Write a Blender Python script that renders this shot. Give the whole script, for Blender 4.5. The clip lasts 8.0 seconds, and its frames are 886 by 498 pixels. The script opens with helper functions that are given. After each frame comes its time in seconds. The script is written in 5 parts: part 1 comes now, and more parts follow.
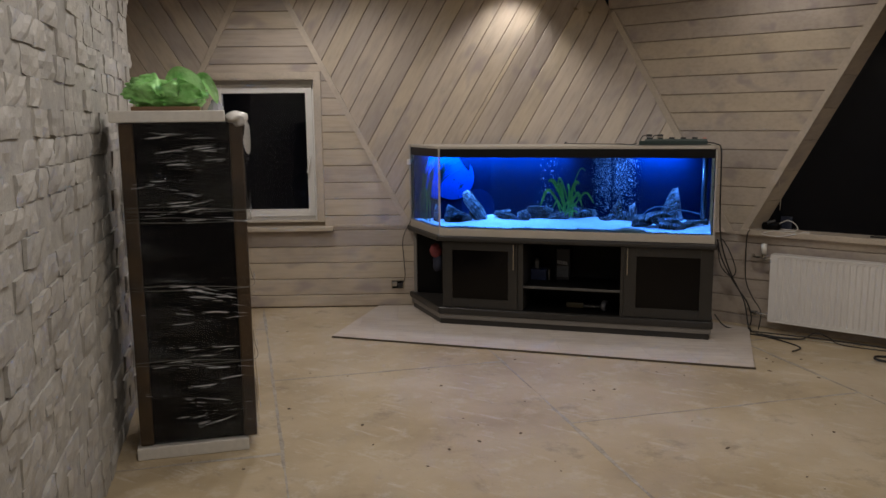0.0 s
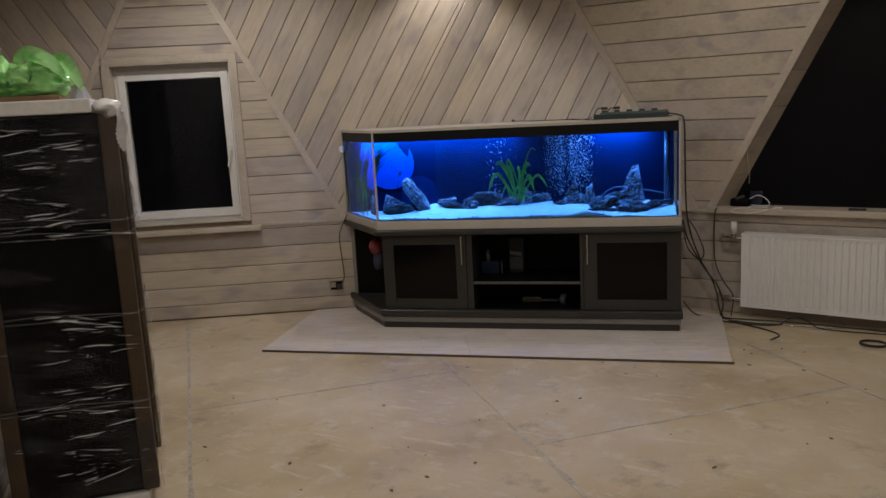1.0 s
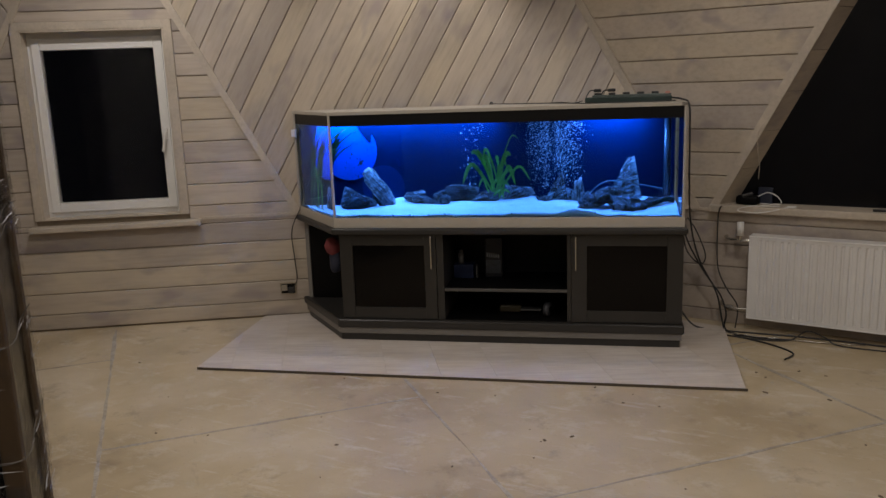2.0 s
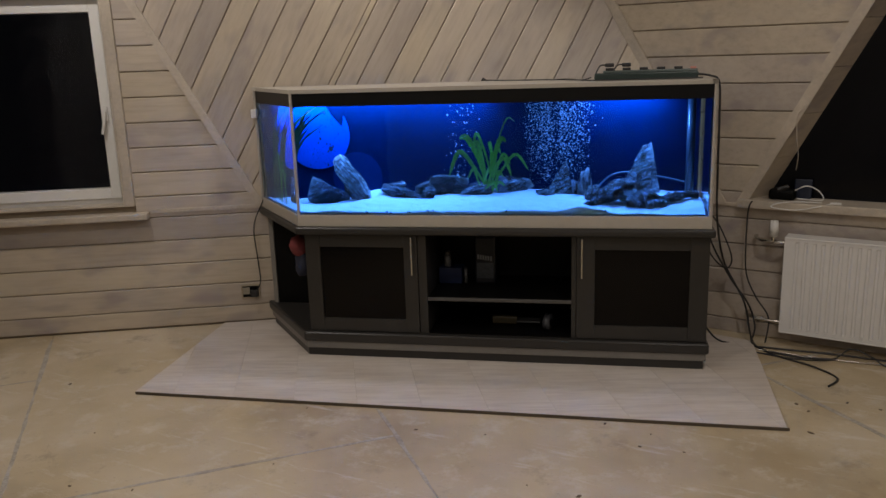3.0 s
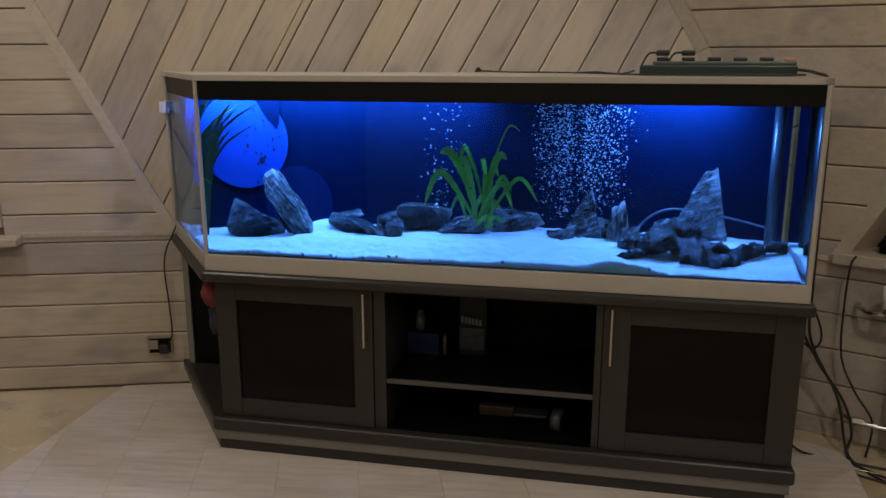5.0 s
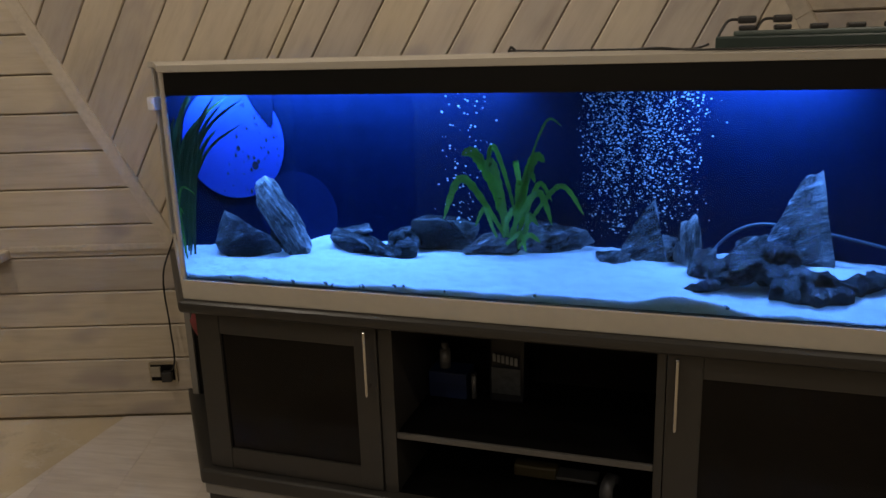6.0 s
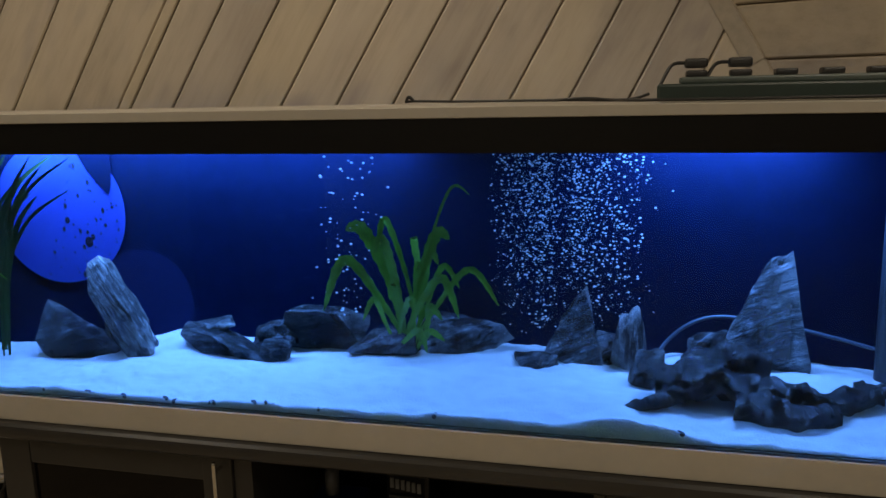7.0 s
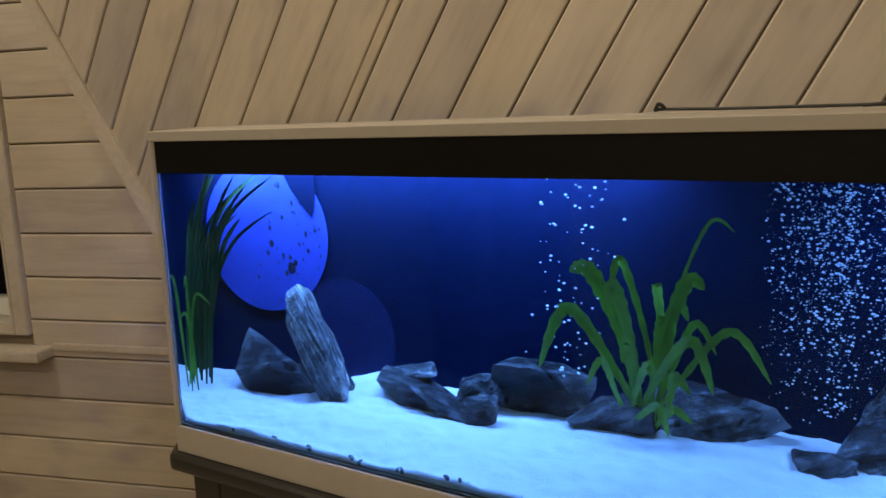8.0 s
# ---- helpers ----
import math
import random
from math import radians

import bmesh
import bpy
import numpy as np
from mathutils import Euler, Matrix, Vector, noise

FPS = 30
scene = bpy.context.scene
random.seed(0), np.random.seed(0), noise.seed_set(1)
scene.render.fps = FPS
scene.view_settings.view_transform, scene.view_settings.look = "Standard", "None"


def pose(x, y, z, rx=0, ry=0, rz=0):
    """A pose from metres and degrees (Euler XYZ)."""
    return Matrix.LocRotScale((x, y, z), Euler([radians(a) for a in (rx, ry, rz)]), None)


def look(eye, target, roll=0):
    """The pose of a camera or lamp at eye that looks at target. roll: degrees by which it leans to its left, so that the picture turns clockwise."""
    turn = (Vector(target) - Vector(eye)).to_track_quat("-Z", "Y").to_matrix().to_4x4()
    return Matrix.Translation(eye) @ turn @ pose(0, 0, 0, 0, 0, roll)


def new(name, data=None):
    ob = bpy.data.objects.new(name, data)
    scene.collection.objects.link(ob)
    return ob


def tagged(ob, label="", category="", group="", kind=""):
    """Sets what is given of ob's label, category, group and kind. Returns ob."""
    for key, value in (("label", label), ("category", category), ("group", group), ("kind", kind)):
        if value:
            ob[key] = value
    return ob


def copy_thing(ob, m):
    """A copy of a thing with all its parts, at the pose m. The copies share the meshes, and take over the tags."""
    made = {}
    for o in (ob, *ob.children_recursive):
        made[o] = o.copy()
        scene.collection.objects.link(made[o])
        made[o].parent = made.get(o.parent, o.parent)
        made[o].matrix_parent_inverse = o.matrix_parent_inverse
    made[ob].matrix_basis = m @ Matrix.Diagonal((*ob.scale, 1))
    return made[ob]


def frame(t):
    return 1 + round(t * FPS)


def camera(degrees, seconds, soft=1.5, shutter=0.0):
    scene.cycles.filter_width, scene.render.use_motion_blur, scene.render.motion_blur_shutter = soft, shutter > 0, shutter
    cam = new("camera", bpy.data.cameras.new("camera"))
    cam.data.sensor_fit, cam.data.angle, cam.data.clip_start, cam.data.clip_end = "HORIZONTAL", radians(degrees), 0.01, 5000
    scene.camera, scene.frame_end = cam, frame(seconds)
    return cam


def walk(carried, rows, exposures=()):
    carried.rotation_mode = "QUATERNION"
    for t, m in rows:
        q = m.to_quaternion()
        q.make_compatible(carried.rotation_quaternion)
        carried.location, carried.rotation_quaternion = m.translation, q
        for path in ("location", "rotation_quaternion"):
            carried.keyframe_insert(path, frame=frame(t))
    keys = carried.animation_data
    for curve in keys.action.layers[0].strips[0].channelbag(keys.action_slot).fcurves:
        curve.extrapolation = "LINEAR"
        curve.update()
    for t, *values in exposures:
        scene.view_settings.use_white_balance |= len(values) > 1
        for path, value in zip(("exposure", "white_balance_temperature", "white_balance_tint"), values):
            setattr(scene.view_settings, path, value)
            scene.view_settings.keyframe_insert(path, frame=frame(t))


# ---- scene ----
cam = camera(57.5, 8.0)
PATH = [
    (0, (1.015, 0.379, 1.57), (1.056, 2.354, 1.256), -0.6),
    (0.5, (1.05, 0.633, 1.56), (1.265, 2.595, 1.24), -1.8),
    (1, (1.146, 1.004, 1.55), (1.292, 2.966, 1.19), -3.0),
    (1.5, (1.178, 1.322, 1.542), (1.324, 3.28, 1.161), -2.6),
    (1.7, (1.184, 1.483, 1.523), (1.385, 3.434, 1.129), -2.3),
    (2.8, (1.333, 2.313, 1.527), (1.571, 4.252, 1.099), -1.9),
    (3, (1.364, 2.433, 1.527), (1.592, 4.364, 1.057), -1.9),
    (3.5, (1.398, 2.764, 1.502), (1.756, 4.679, 1.05), -0.3),
    (4, (1.52, 3.103, 1.492), (1.835, 5.024, 1.033), -0.7),
    (4.2, (1.561, 3.224, 1.504), (1.818, 5.158, 1.062), -1.0),
    (5.3, (1.733, 3.822, 1.422), (1.922, 5.747, 0.916), -0.1),
    (5.5, (1.806, 3.943, 1.418), (1.956, 5.866, 0.887), -0.6),
    (6, (1.911, 4.206, 1.431), (1.888, 6.14, 0.924), -1.8),
    (6.5, (1.964, 4.419, 1.388), (1.943, 6.36, 0.907), -1.7),
    (7, (2.045, 4.689, 1.406), (2.174, 6.648, 1.025), -1.2),
    (7.5, (2.190, 4.927, 1.405), (1.980, 6.886, 1.065), -2.6),
    (8, (2.086, 5.051, 1.402), (1.588, 6.958, 1.061), -2.2),
]
walk(cam, [(t, look(eye, target, roll)) for t, eye, target, roll in PATH],
     [(0, -0.10, 6150, 10), (3.5, -0.08, 6350, 10), (4.2, -0.12, 6500, 9), (5.5, -0.25, 6850, 8), (6.5, -0.42, 7400, 6), (7.0, -0.55, 7600, 5), (7.5, -0.32, 7800, 6), (8.0, -0.16, 8100, 6)])
# ---------- world, lamps, exposure ----------
world = bpy.data.worlds.new("night")
world.use_nodes = True
world.node_tree.nodes["Background"].inputs[0].default_value = (0.0012, 0.0012, 0.0016, 1)
world.node_tree.nodes["Background"].inputs[1].default_value = 1.0
scene.world = world
CEIL = 2.75
WARM = (1.0, 0.91, 0.83)
SPOTS = [(1.66, 6.63), (3.30, 5.80), (0.1, 6.12), (0.55, 4.5), (2.8, 4.4), (0.75, 2.4), (2.7, 2.4), (1.6, 0.5)]
SPOT_WATTS = [34, 10, 46, 42, 42, 46, 41, 30]
SPOT_CONE = [108, 172, 172, 172, 172, 172, 172, 172]
for (sx, sy), watts, cone in zip(SPOTS, SPOT_WATTS, SPOT_CONE):
    lamp = bpy.data.lights.new("downlight_bulb", "SPOT")
    lamp.energy, lamp.color, lamp.spot_size, lamp.spot_blend, lamp.shadow_soft_size = watts, WARM, radians(cone), 0.6, 0.04
    ob = new("downlight_bulb", lamp)
    ob.location = (sx, sy, CEIL - 0.035)

# ---------- small kit ----------
def mat(name):
    m = bpy.data.materials.new(name)
    m.use_nodes = True
    nt = m.node_tree
    return m, nt, nt.nodes["Principled BSDF"]


def node(nt, kind, **inputs):
    n = nt.nodes.new(kind)
    for k, v in inputs.items():
        n.inputs[k.replace("_", " ")].default_value = v
    return n


def ramp(nt, fac, stops):
    n = nt.nodes.new("ShaderNodeValToRGB")
    while len(n.color_ramp.elements) < len(stops):
        n.color_ramp.elements.new(0.5)
    for e, (p, c) in zip(n.color_ramp.elements, stops):
        e.position, e.color = p, (*c, 1)
    nt.links.new(fac, n.inputs[0])
    return n.outputs[0]


def mixc(nt, fac, a, b, mode="MIX"):
    n = nt.nodes.new("ShaderNodeMix")
    n.data_type, n.blend_type = "RGBA", mode
    for sock, v in ((n.inputs[0], fac), (n.inputs[6], a), (n.inputs[7], b)):
        if isinstance(v, (int, float)):
            sock.default_value = v
        elif isinstance(v, tuple):
            sock.default_value = (*v, 1)
        else:
            nt.links.new(v, sock)
    return n.outputs[2]


def coords(nt, scale=(1, 1, 1), rot=(0, 0, 0), spread=0.0):
    tc = nt.nodes.new("ShaderNodeTexCoord")
    mp = nt.nodes.new("ShaderNodeMapping")
    mp.vector_type = "TEXTURE"
    mp.inputs["Scale"].default_value = [1 / k for k in scale]
    mp.inputs["Rotation"].default_value = [radians(-r) for r in rot]
    nt.links.new(tc.outputs["Object"], mp.inputs[0])
    if spread:
        oi = nt.nodes.new("ShaderNodeObjectInfo")
        mul = nt.nodes.new("ShaderNodeVectorMath")
        mul.operation = "SCALE"
        mul.inputs[0].default_value = (7.1, 3.3, 5.7)
        nt.links.new(oi.outputs["Random"], mul.inputs["Scale"])
        nt.links.new(mul.outputs[0], mp.inputs["Location"])
    return mp.outputs[0]


def noise_of(nt, vec, scale, detail=4.0, rough=0.55):
    n = node(nt, "ShaderNodeTexNoise", Scale=scale, Detail=detail, Roughness=rough)
    nt.links.new(vec, n.inputs["Vector"])
    return n.outputs[0]


def bump(nt, bsdf, height, strength, dist=0.01):
    b = node(nt, "ShaderNodeBump", Strength=strength, Distance=dist)
    nt.links.new(height, b.inputs["Height"])
    nt.links.new(b.outputs[0], bsdf.inputs["Normal"])


def plain(name, col, rough=0.5, metal=0.0, vary=0.12, scale=9.0, bumpy=0.1, col2=None, spec=0.5):
    m, nt, b = mat(name)
    v = coords(nt)
    n1, n2 = noise_of(nt, v, scale), noise_of(nt, v, scale * 9, 3)
    lo = col2 or tuple(c * (1 - 2 * vary) for c in col)
    c = ramp(nt, n1, [(0.3, lo), (0.7, col)])
    nt.links.new(mixc(nt, vary, c, ramp(nt, n2, [(0.3, tuple(x * 0.4 for x in col)), (0.7, tuple(min(1, x * 1.5) for x in col))])), b.inputs["Base Color"])
    b.inputs["Roughness"].default_value = rough
    b.inputs["Metallic"].default_value = metal
    b.inputs["Specular IOR Level"].default_value = spec
    if bumpy:
        bump(nt, b, n2, bumpy, 0.004)
    return m


def pine(name, turn):
    """Whitewashed softwood boards; turn: the grain's angle from horizontal, in the wall's plane."""
    m, nt, b = mat(name)
    grain = coords(nt, (1.1, 14, 14), (0, turn, 0), 1.0)
    blot = coords(nt, (1.6, 3.5, 3.5), (0, turn, 0), 1.0)
    oi = nt.nodes.new("ShaderNodeObjectInfo")
    g = noise_of(nt, grain, 3.0, 7, 0.65)
    fine = noise_of(nt, grain, 14.0, 4, 0.6)
    wash = noise_of(nt, blot, 1.3, 3, 0.6)
    knots = noise_of(nt, blot, 2.1, 2, 0.4)
    base = ramp(nt, wash, [(0.30, (0.36, 0.32, 0.29)), (0.5, (0.50, 0.435, 0.36)), (0.70, (0.58, 0.51, 0.41))])
    base = mixc(nt, 0.33, base, ramp(nt, g, [(0.30, (0.34, 0.28, 0.22)), (0.5, (0.52, 0.45, 0.37)), (0.72, (0.62, 0.56, 0.48))]))
    base = mixc(nt, ramp(nt, knots, [(0.60, (0, 0, 0)), (0.72, (0.7, 0.7, 0.7))]), base, (0.33, 0.285, 0.285))
    tone = ramp(nt, oi.outputs["Random"], [(0.0, (0.78, 0.77, 0.79)), (0.45, (0.95, 0.93, 0.91)), (1.0, (1.0, 0.97, 0.87))])
    base = mixc(nt, 1.0, base, tone, "MULTIPLY")
    nt.links.new(base, b.inputs["Base Color"])
    b.inputs["Roughness"].default_value = 0.46
    b.inputs["Specular IOR Level"].default_value = 0.4
    bump(nt, b, mixc(nt, 0.4, g, fine), 0.28, 0.004)
    return m


M_PINE = pine("whitewashed_pine", 0)
M_PINE_R = pine("whitewashed_pine_rising", 59.8)
M_PINE_L = pine("whitewashed_pine_falling", -59.8)
M_TRIM = plain("pale_trim_wood", (0.55, 0.475, 0.38), 0.45, vary=0.12, scale=6)
M_BACK = plain("board_backing", (0.28, 0.22, 0.15), 0.8)
M_CEIL = plain("ceiling_paint", (0.72, 0.68, 0.6), 0.8, vary=0.04)
M_PLAIN = plain("plain_plaster", (0.30, 0.26, 0.21), 0.8, vary=0.06)


def floor_mat():
    m, nt, b = mat("dusty_subfloor_sheet")
    v = coords(nt)
    big, mid, fine = noise_of(nt, v, 1.1, 4, 0.6), noise_of(nt, v, 5.5, 6, 0.7), noise_of(nt, v, 60, 4, 0.6)
    c = ramp(nt, big, [(0.34, (0.37, 0.285, 0.17)), (0.5, (0.475, 0.38, 0.24)), (0.66, (0.55, 0.455, 0.315))])
    c = mixc(nt, ramp(nt, mid, [(0.53, (0, 0, 0)), (0.70, (0.75, 0.75, 0.75))]), c, (0.60, 0.535, 0.43))
    c = mixc(nt, ramp(nt, noise_of(nt, v, 3.1, 5, 0.7), [(0.58, (0, 0, 0)), (0.70, (0.6, 0.6, 0.6))]), c, (0.24, 0.185, 0.13))
    c = mixc(nt, ramp(nt, fine, [(0.62, (0, 0, 0)), (0.75, (0.5, 0.5, 0.5))]), c, (0.25, 0.19, 0.13))
    scuff = noise_of(nt, coords(nt, (1.0, 5.0, 1.0), (0, 0, 35)), 2.3, 7, 0.75)
    c = mixc(nt, ramp(nt, scuff, [(0.57, (0, 0, 0)), (0.68, (0.55, 0.55, 0.55))]), c, (0.66, 0.61, 0.52))
    scuff2 = noise_of(nt, coords(nt, (4.0, 1.2, 1.0), (0, 0, -20)), 1.7, 7, 0.75)
    c = mixc(nt, ramp(nt, scuff2, [(0.60, (0, 0, 0)), (0.72, (0.5, 0.5, 0.5))]), c, (0.27, 0.215, 0.155))
    nt.links.new(c, b.inputs["Base Color"])
    r = ramp(nt, mid, [(0.3, (0.42, 0.42, 0.42)), (0.7, (0.62, 0.62, 0.62))])
    nt.links.new(r, b.inputs["Roughness"])
    bump(nt, b, mixc(nt, 0.5, mid, fine), 0.18, 0.005)
    return m


def mat_board():
    m, nt, b = mat("pale_laminate_boards")
    v = coords(nt, (1, 1, 1), (0, 0, 10), 1.0)
    g = noise_of(nt, coords(nt, (2, 18, 2), (0, 0, 10), 1.0), 2.0, 6, 0.65)
    c = ramp(nt, g, [(0.3, (0.50, 0.44, 0.39)), (0.5, (0.60, 0.535, 0.475)), (0.72, (0.68, 0.62, 0.56))])
    c = mixc(nt, ramp(nt, noise_of(nt, v, 2.5, 4), [(0.4, (0, 0, 0)), (0.7, (0.4, 0.4, 0.4))]), c, (0.46, 0.37, 0.27))
    nt.links.new(c, b.inputs["Base Color"])
    b.inputs["Roughness"].default_value = 0.42
    bump(nt, b, g, 0.1, 0.003)
    return m


def brick_paint():
    m, nt, b = mat("white_painted_brick")
    v = coords(nt, spread=1.0)
    n1, n2 = noise_of(nt, v, 6, 5, 0.6), noise_of(nt, v, 45, 5, 0.65)
    oi = nt.nodes.new("ShaderNodeObjectInfo")
    c = ramp(nt, n1, [(0.3, (0.34, 0.32, 0.29)), (0.6, (0.48, 0.46, 0.42))])
    c = mixc(nt, 1.0, c, ramp(nt, oi.outputs["Random"], [(0, (0.84, 0.84, 0.84)), (1, (1, 0.99, 0.97))]), "MULTIPLY")
    nt.links.new(c, b.inputs["Base Color"])
    b.inputs["Roughness"].default_value = 0.6
    bump(nt, b, mixc(nt, 0.6, n1, n2), 0.55, 0.012)
    return m


def glass(name, tint=(1, 1, 1), rough=0.0, ior=1.45):
    m, nt, b = mat(name)
    b.inputs["Base Color"].default_value = (*tint, 1)
    b.inputs["Transmission Weight"].default_value = 1.0
    b.inputs["Roughness"].default_value = rough
    b.inputs["IOR"].default_value = ior
    return m


def film_mat():
    """Stretch film: taut and clear in places, bunched into fine glossy wrinkles in bands."""
    m, nt, b = mat("stretch_film")
    wr = noise_of(nt, coords(nt, (1.6, 1.6, 17), (0, 7, 0)), 2.6, 3.0, 0.55)
    fine = noise_of(nt, coords(nt, (3, 3, 40), (0, -5, 0)), 2.6, 3.0, 0.6)
    band = ramp(nt, noise_of(nt, coords(nt, (0.7, 0.7, 3.6), (0, -8, 0)), 1.9, 3.0, 0.6), [(0.46, (0.0, 0.0, 0.0)), (0.60, (1, 1, 1))])
    out = nt.nodes["Material Output"]
    tr = nt.nodes.new("ShaderNodeBsdfTransparent")
    mx = nt.nodes.new("ShaderNodeMixShader")
    nt.links.new(ramp(nt, band, [(0.0, (0.05, 0.05, 0.05)), (1.0, (0.45, 0.45, 0.45))]), mx.inputs[0])
    b.inputs["Base Color"].default_value = (0.006, 0.006, 0.0065, 1)
    b.inputs["Roughness"].default_value = 0.15
    b.inputs["IOR"].default_value = 1.75
    bump(nt, b, mixc(nt, 1.0, mixc(nt, 0.35, wr, fine), ramp(nt, band, [(0.0, (0.25, 0.25, 0.25)), (1.0, (1, 1, 1))]), "MULTIPLY"), 1.0, 0.045)
    nt.links.new(tr.outputs[0], mx.inputs[1])
    nt.links.new(b.outputs[0], mx.inputs[2])
    nt.links.new(mx.outputs[0], out.inputs[0])
    return m


def glow(name, col, strength):
    m, nt, b = mat(name)
    b.inputs["Base Color"].default_value = (*col, 1)
    b.inputs["Emission Color"].default_value = (*col, 1)
    b.inputs["Emission Strength"].default_value = strength
    return m


def rock_mat(name, dark, light, bands=18.0, along=False):
    """Layered stone: streaks drawn out along the bedding, highlights painted pale on the edges."""
    m, nt, b = mat(name)
    v = coords(nt, (bands, bands, 1.6), (0, 4, 0), 1.0) if along else coords(nt, (2.5, 2.5, bands), (12, 28, 0), 1.0)
    n, k = noise_of(nt, v, 3.0, 7, 0.7), noise_of(nt, coords(nt, (1, 1, 1), (0, 0, 0), 1.0), 26, 6, 0.7)
    c = ramp(nt, mixc(nt, 0.45, n, k), [(0.48, dark), (0.575, tuple(a * 0.75 + d * 0.25 for a, d in zip(dark, light))), (0.63, light)])
    # painted highlight: sharp edges take the light tone as if lit
    geo = nt.nodes.new("ShaderNodeNewGeometry")
    c = mixc(nt, ramp(nt, geo.outputs["Pointiness"], [(0.52, (0, 0, 0)), (0.60, (0.7, 0.7, 0.7))]), c, light)
    nt.links.new(c, b.inputs["Base Color"])
    b.inputs["Roughness"].default_value = 0.27
    bump(nt, b, mixc(nt, 0.45, n, k), 1.0, 0.028)
    return m


M_FLOOR, M_MAT, M_BRICK = floor_mat(), mat_board(), brick_paint()
M_MORTAR = plain("brick_joint_paint", (0.42, 0.40, 0.36), 0.75, vary=0.15, scale=14, bumpy=0.5)
M_GLASS, M_TANKGLASS = glass("window_glass", ior=1.25), glass("aquarium_glass", (0.52, 0.77, 0.93), ior=1.14)
M_SCREEN = plain("dark_night_pane", (0.0065, 0.0065, 0.008), 0.05, vary=0.05, bumpy=0, spec=0.12)
M_WHITE = plain("white_plastic", (0.78, 0.76, 0.72), 0.3, vary=0.03, bumpy=0.02)
M_RAD = plain("white_enamel", (0.74, 0.72, 0.69), 0.28, vary=0.03, bumpy=0.02)
M_CAB = plain("grey_lacquer", (0.030, 0.0275, 0.0245), 0.36, vary=0.08, scale=5, bumpy=0.06, spec=0.4)
M_CABL = plain("grey_lacquer_edge", (0.20, 0.185, 0.165), 0.33, vary=0.08, scale=5, bumpy=0.06)
# near black: the shade inside the cabinet is put into this colour
M_CABIN = plain("shaded_inside_black", (0.003, 0.0028, 0.0028), 0.5, spec=0.12)
M_SMOKE = plain("smoked_door_glass", (0.004, 0.0033, 0.0033), 0.10, vary=0.05, bumpy=0, spec=0.14)
M_ALU = plain("pale_tank_trim", (0.43, 0.39, 0.33), 0.42, vary=0.05, scale=4, bumpy=0.03)
M_HOOD = plain("black_hood", (0.003, 0.0028, 0.003), 0.4, vary=0.1, spec=0.25)
M_STEEL = plain("brushed_steel", (0.62, 0.60, 0.56), 0.25, 1.0, vary=0.05)
M_BLACK = plain("black_rubber", (0.018, 0.017, 0.017), 0.45, vary=0.1)
M_GREEN = plain("dark_green_plastic", (0.018, 0.035, 0.030), 0.4)
M_FILM = film_mat()
M_CARD = plain("brown_card_edge", (0.070, 0.044, 0.022), 0.6, vary=0.1, spec=0.3)
M_BLACKBOX = plain("black_panel", (0.003, 0.003, 0.004), 0.2, vary=0.05, bumpy=0.02, spec=0.15)
M_FOAM = plain("white_foam", (0.66, 0.63, 0.57), 0.75, vary=0.06, scale=40, bumpy=0.3)
M_SAND = plain("white_sand", (0.74, 0.75, 0.74), 0.9, vary=0.08, scale=25, bumpy=0.6)
M_ROCK = rock_mat("dark_slate", (0.0012, 0.0015, 0.002), (0.20, 0.215, 0.23), 24)
M_ROCKW = rock_mat("pale_layered_stone", (0.035, 0.04, 0.045), (0.82, 0.83, 0.82), 30, True)
M_ROCKB = rock_mat("grey_stone", (0.006, 0.008, 0.011), (0.40, 0.44, 0.48), 22)
M_WOOD = rock_mat("dark_bogwood", (0.0015, 0.0015, 0.0018), (0.075, 0.072, 0.07), 20)
M_BLUEBACK = plain("blue_back_film", (0.0001, 0.0105, 0.042), 0.8, vary=0.15, scale=3, bumpy=0, spec=0.02)
# two blues for the painted pools of lamp light
M_BLUEPOOL = plain("bright_blue_light_pool", (0.0005, 0.066, 0.42), 0.7, vary=0.08, scale=12, bumpy=0, spec=0.1)
M_DIMPOOL = plain("dim_blue_light_pool", (0.0003, 0.014, 0.070), 0.7, vary=0.08, scale=12, bumpy=0, spec=0.1)
M_SPECK = plain("dark_specks", (0.0006, 0.003, 0.022), 0.6, vary=0.08, bumpy=0)
M_LEAF = plain("water_leaf", (0.13, 0.38, 0.024), 0.4, vary=0.28, scale=30, bumpy=0.3)
M_GRASS = plain("dark_water_grass", (0.03, 0.085, 0.015), 0.5, vary=0.2, scale=20)
M_BUB = plain("air_bubble", (0.85, 0.93, 1.0), 0.15, vary=0.02, bumpy=0)


def finish(name, me, material, parent=None, label=""):
    if material:
        me.materials.append(material)
    ob = new(name, me)
    if parent:
        ob.parent = parent
    if label:
        ob["label"] = label
    return ob


def part(name, bm, material, parent=None, label="", smooth=False):
    bmesh.ops.recalc_face_normals(bm, faces=bm.faces)
    me = bpy.data.meshes.new(name)
    bm.to_mesh(me)
    bm.free()
    if smooth:
        for p in me.polygons:
            p.use_smooth = True
    return finish(name, me, material, parent, label)


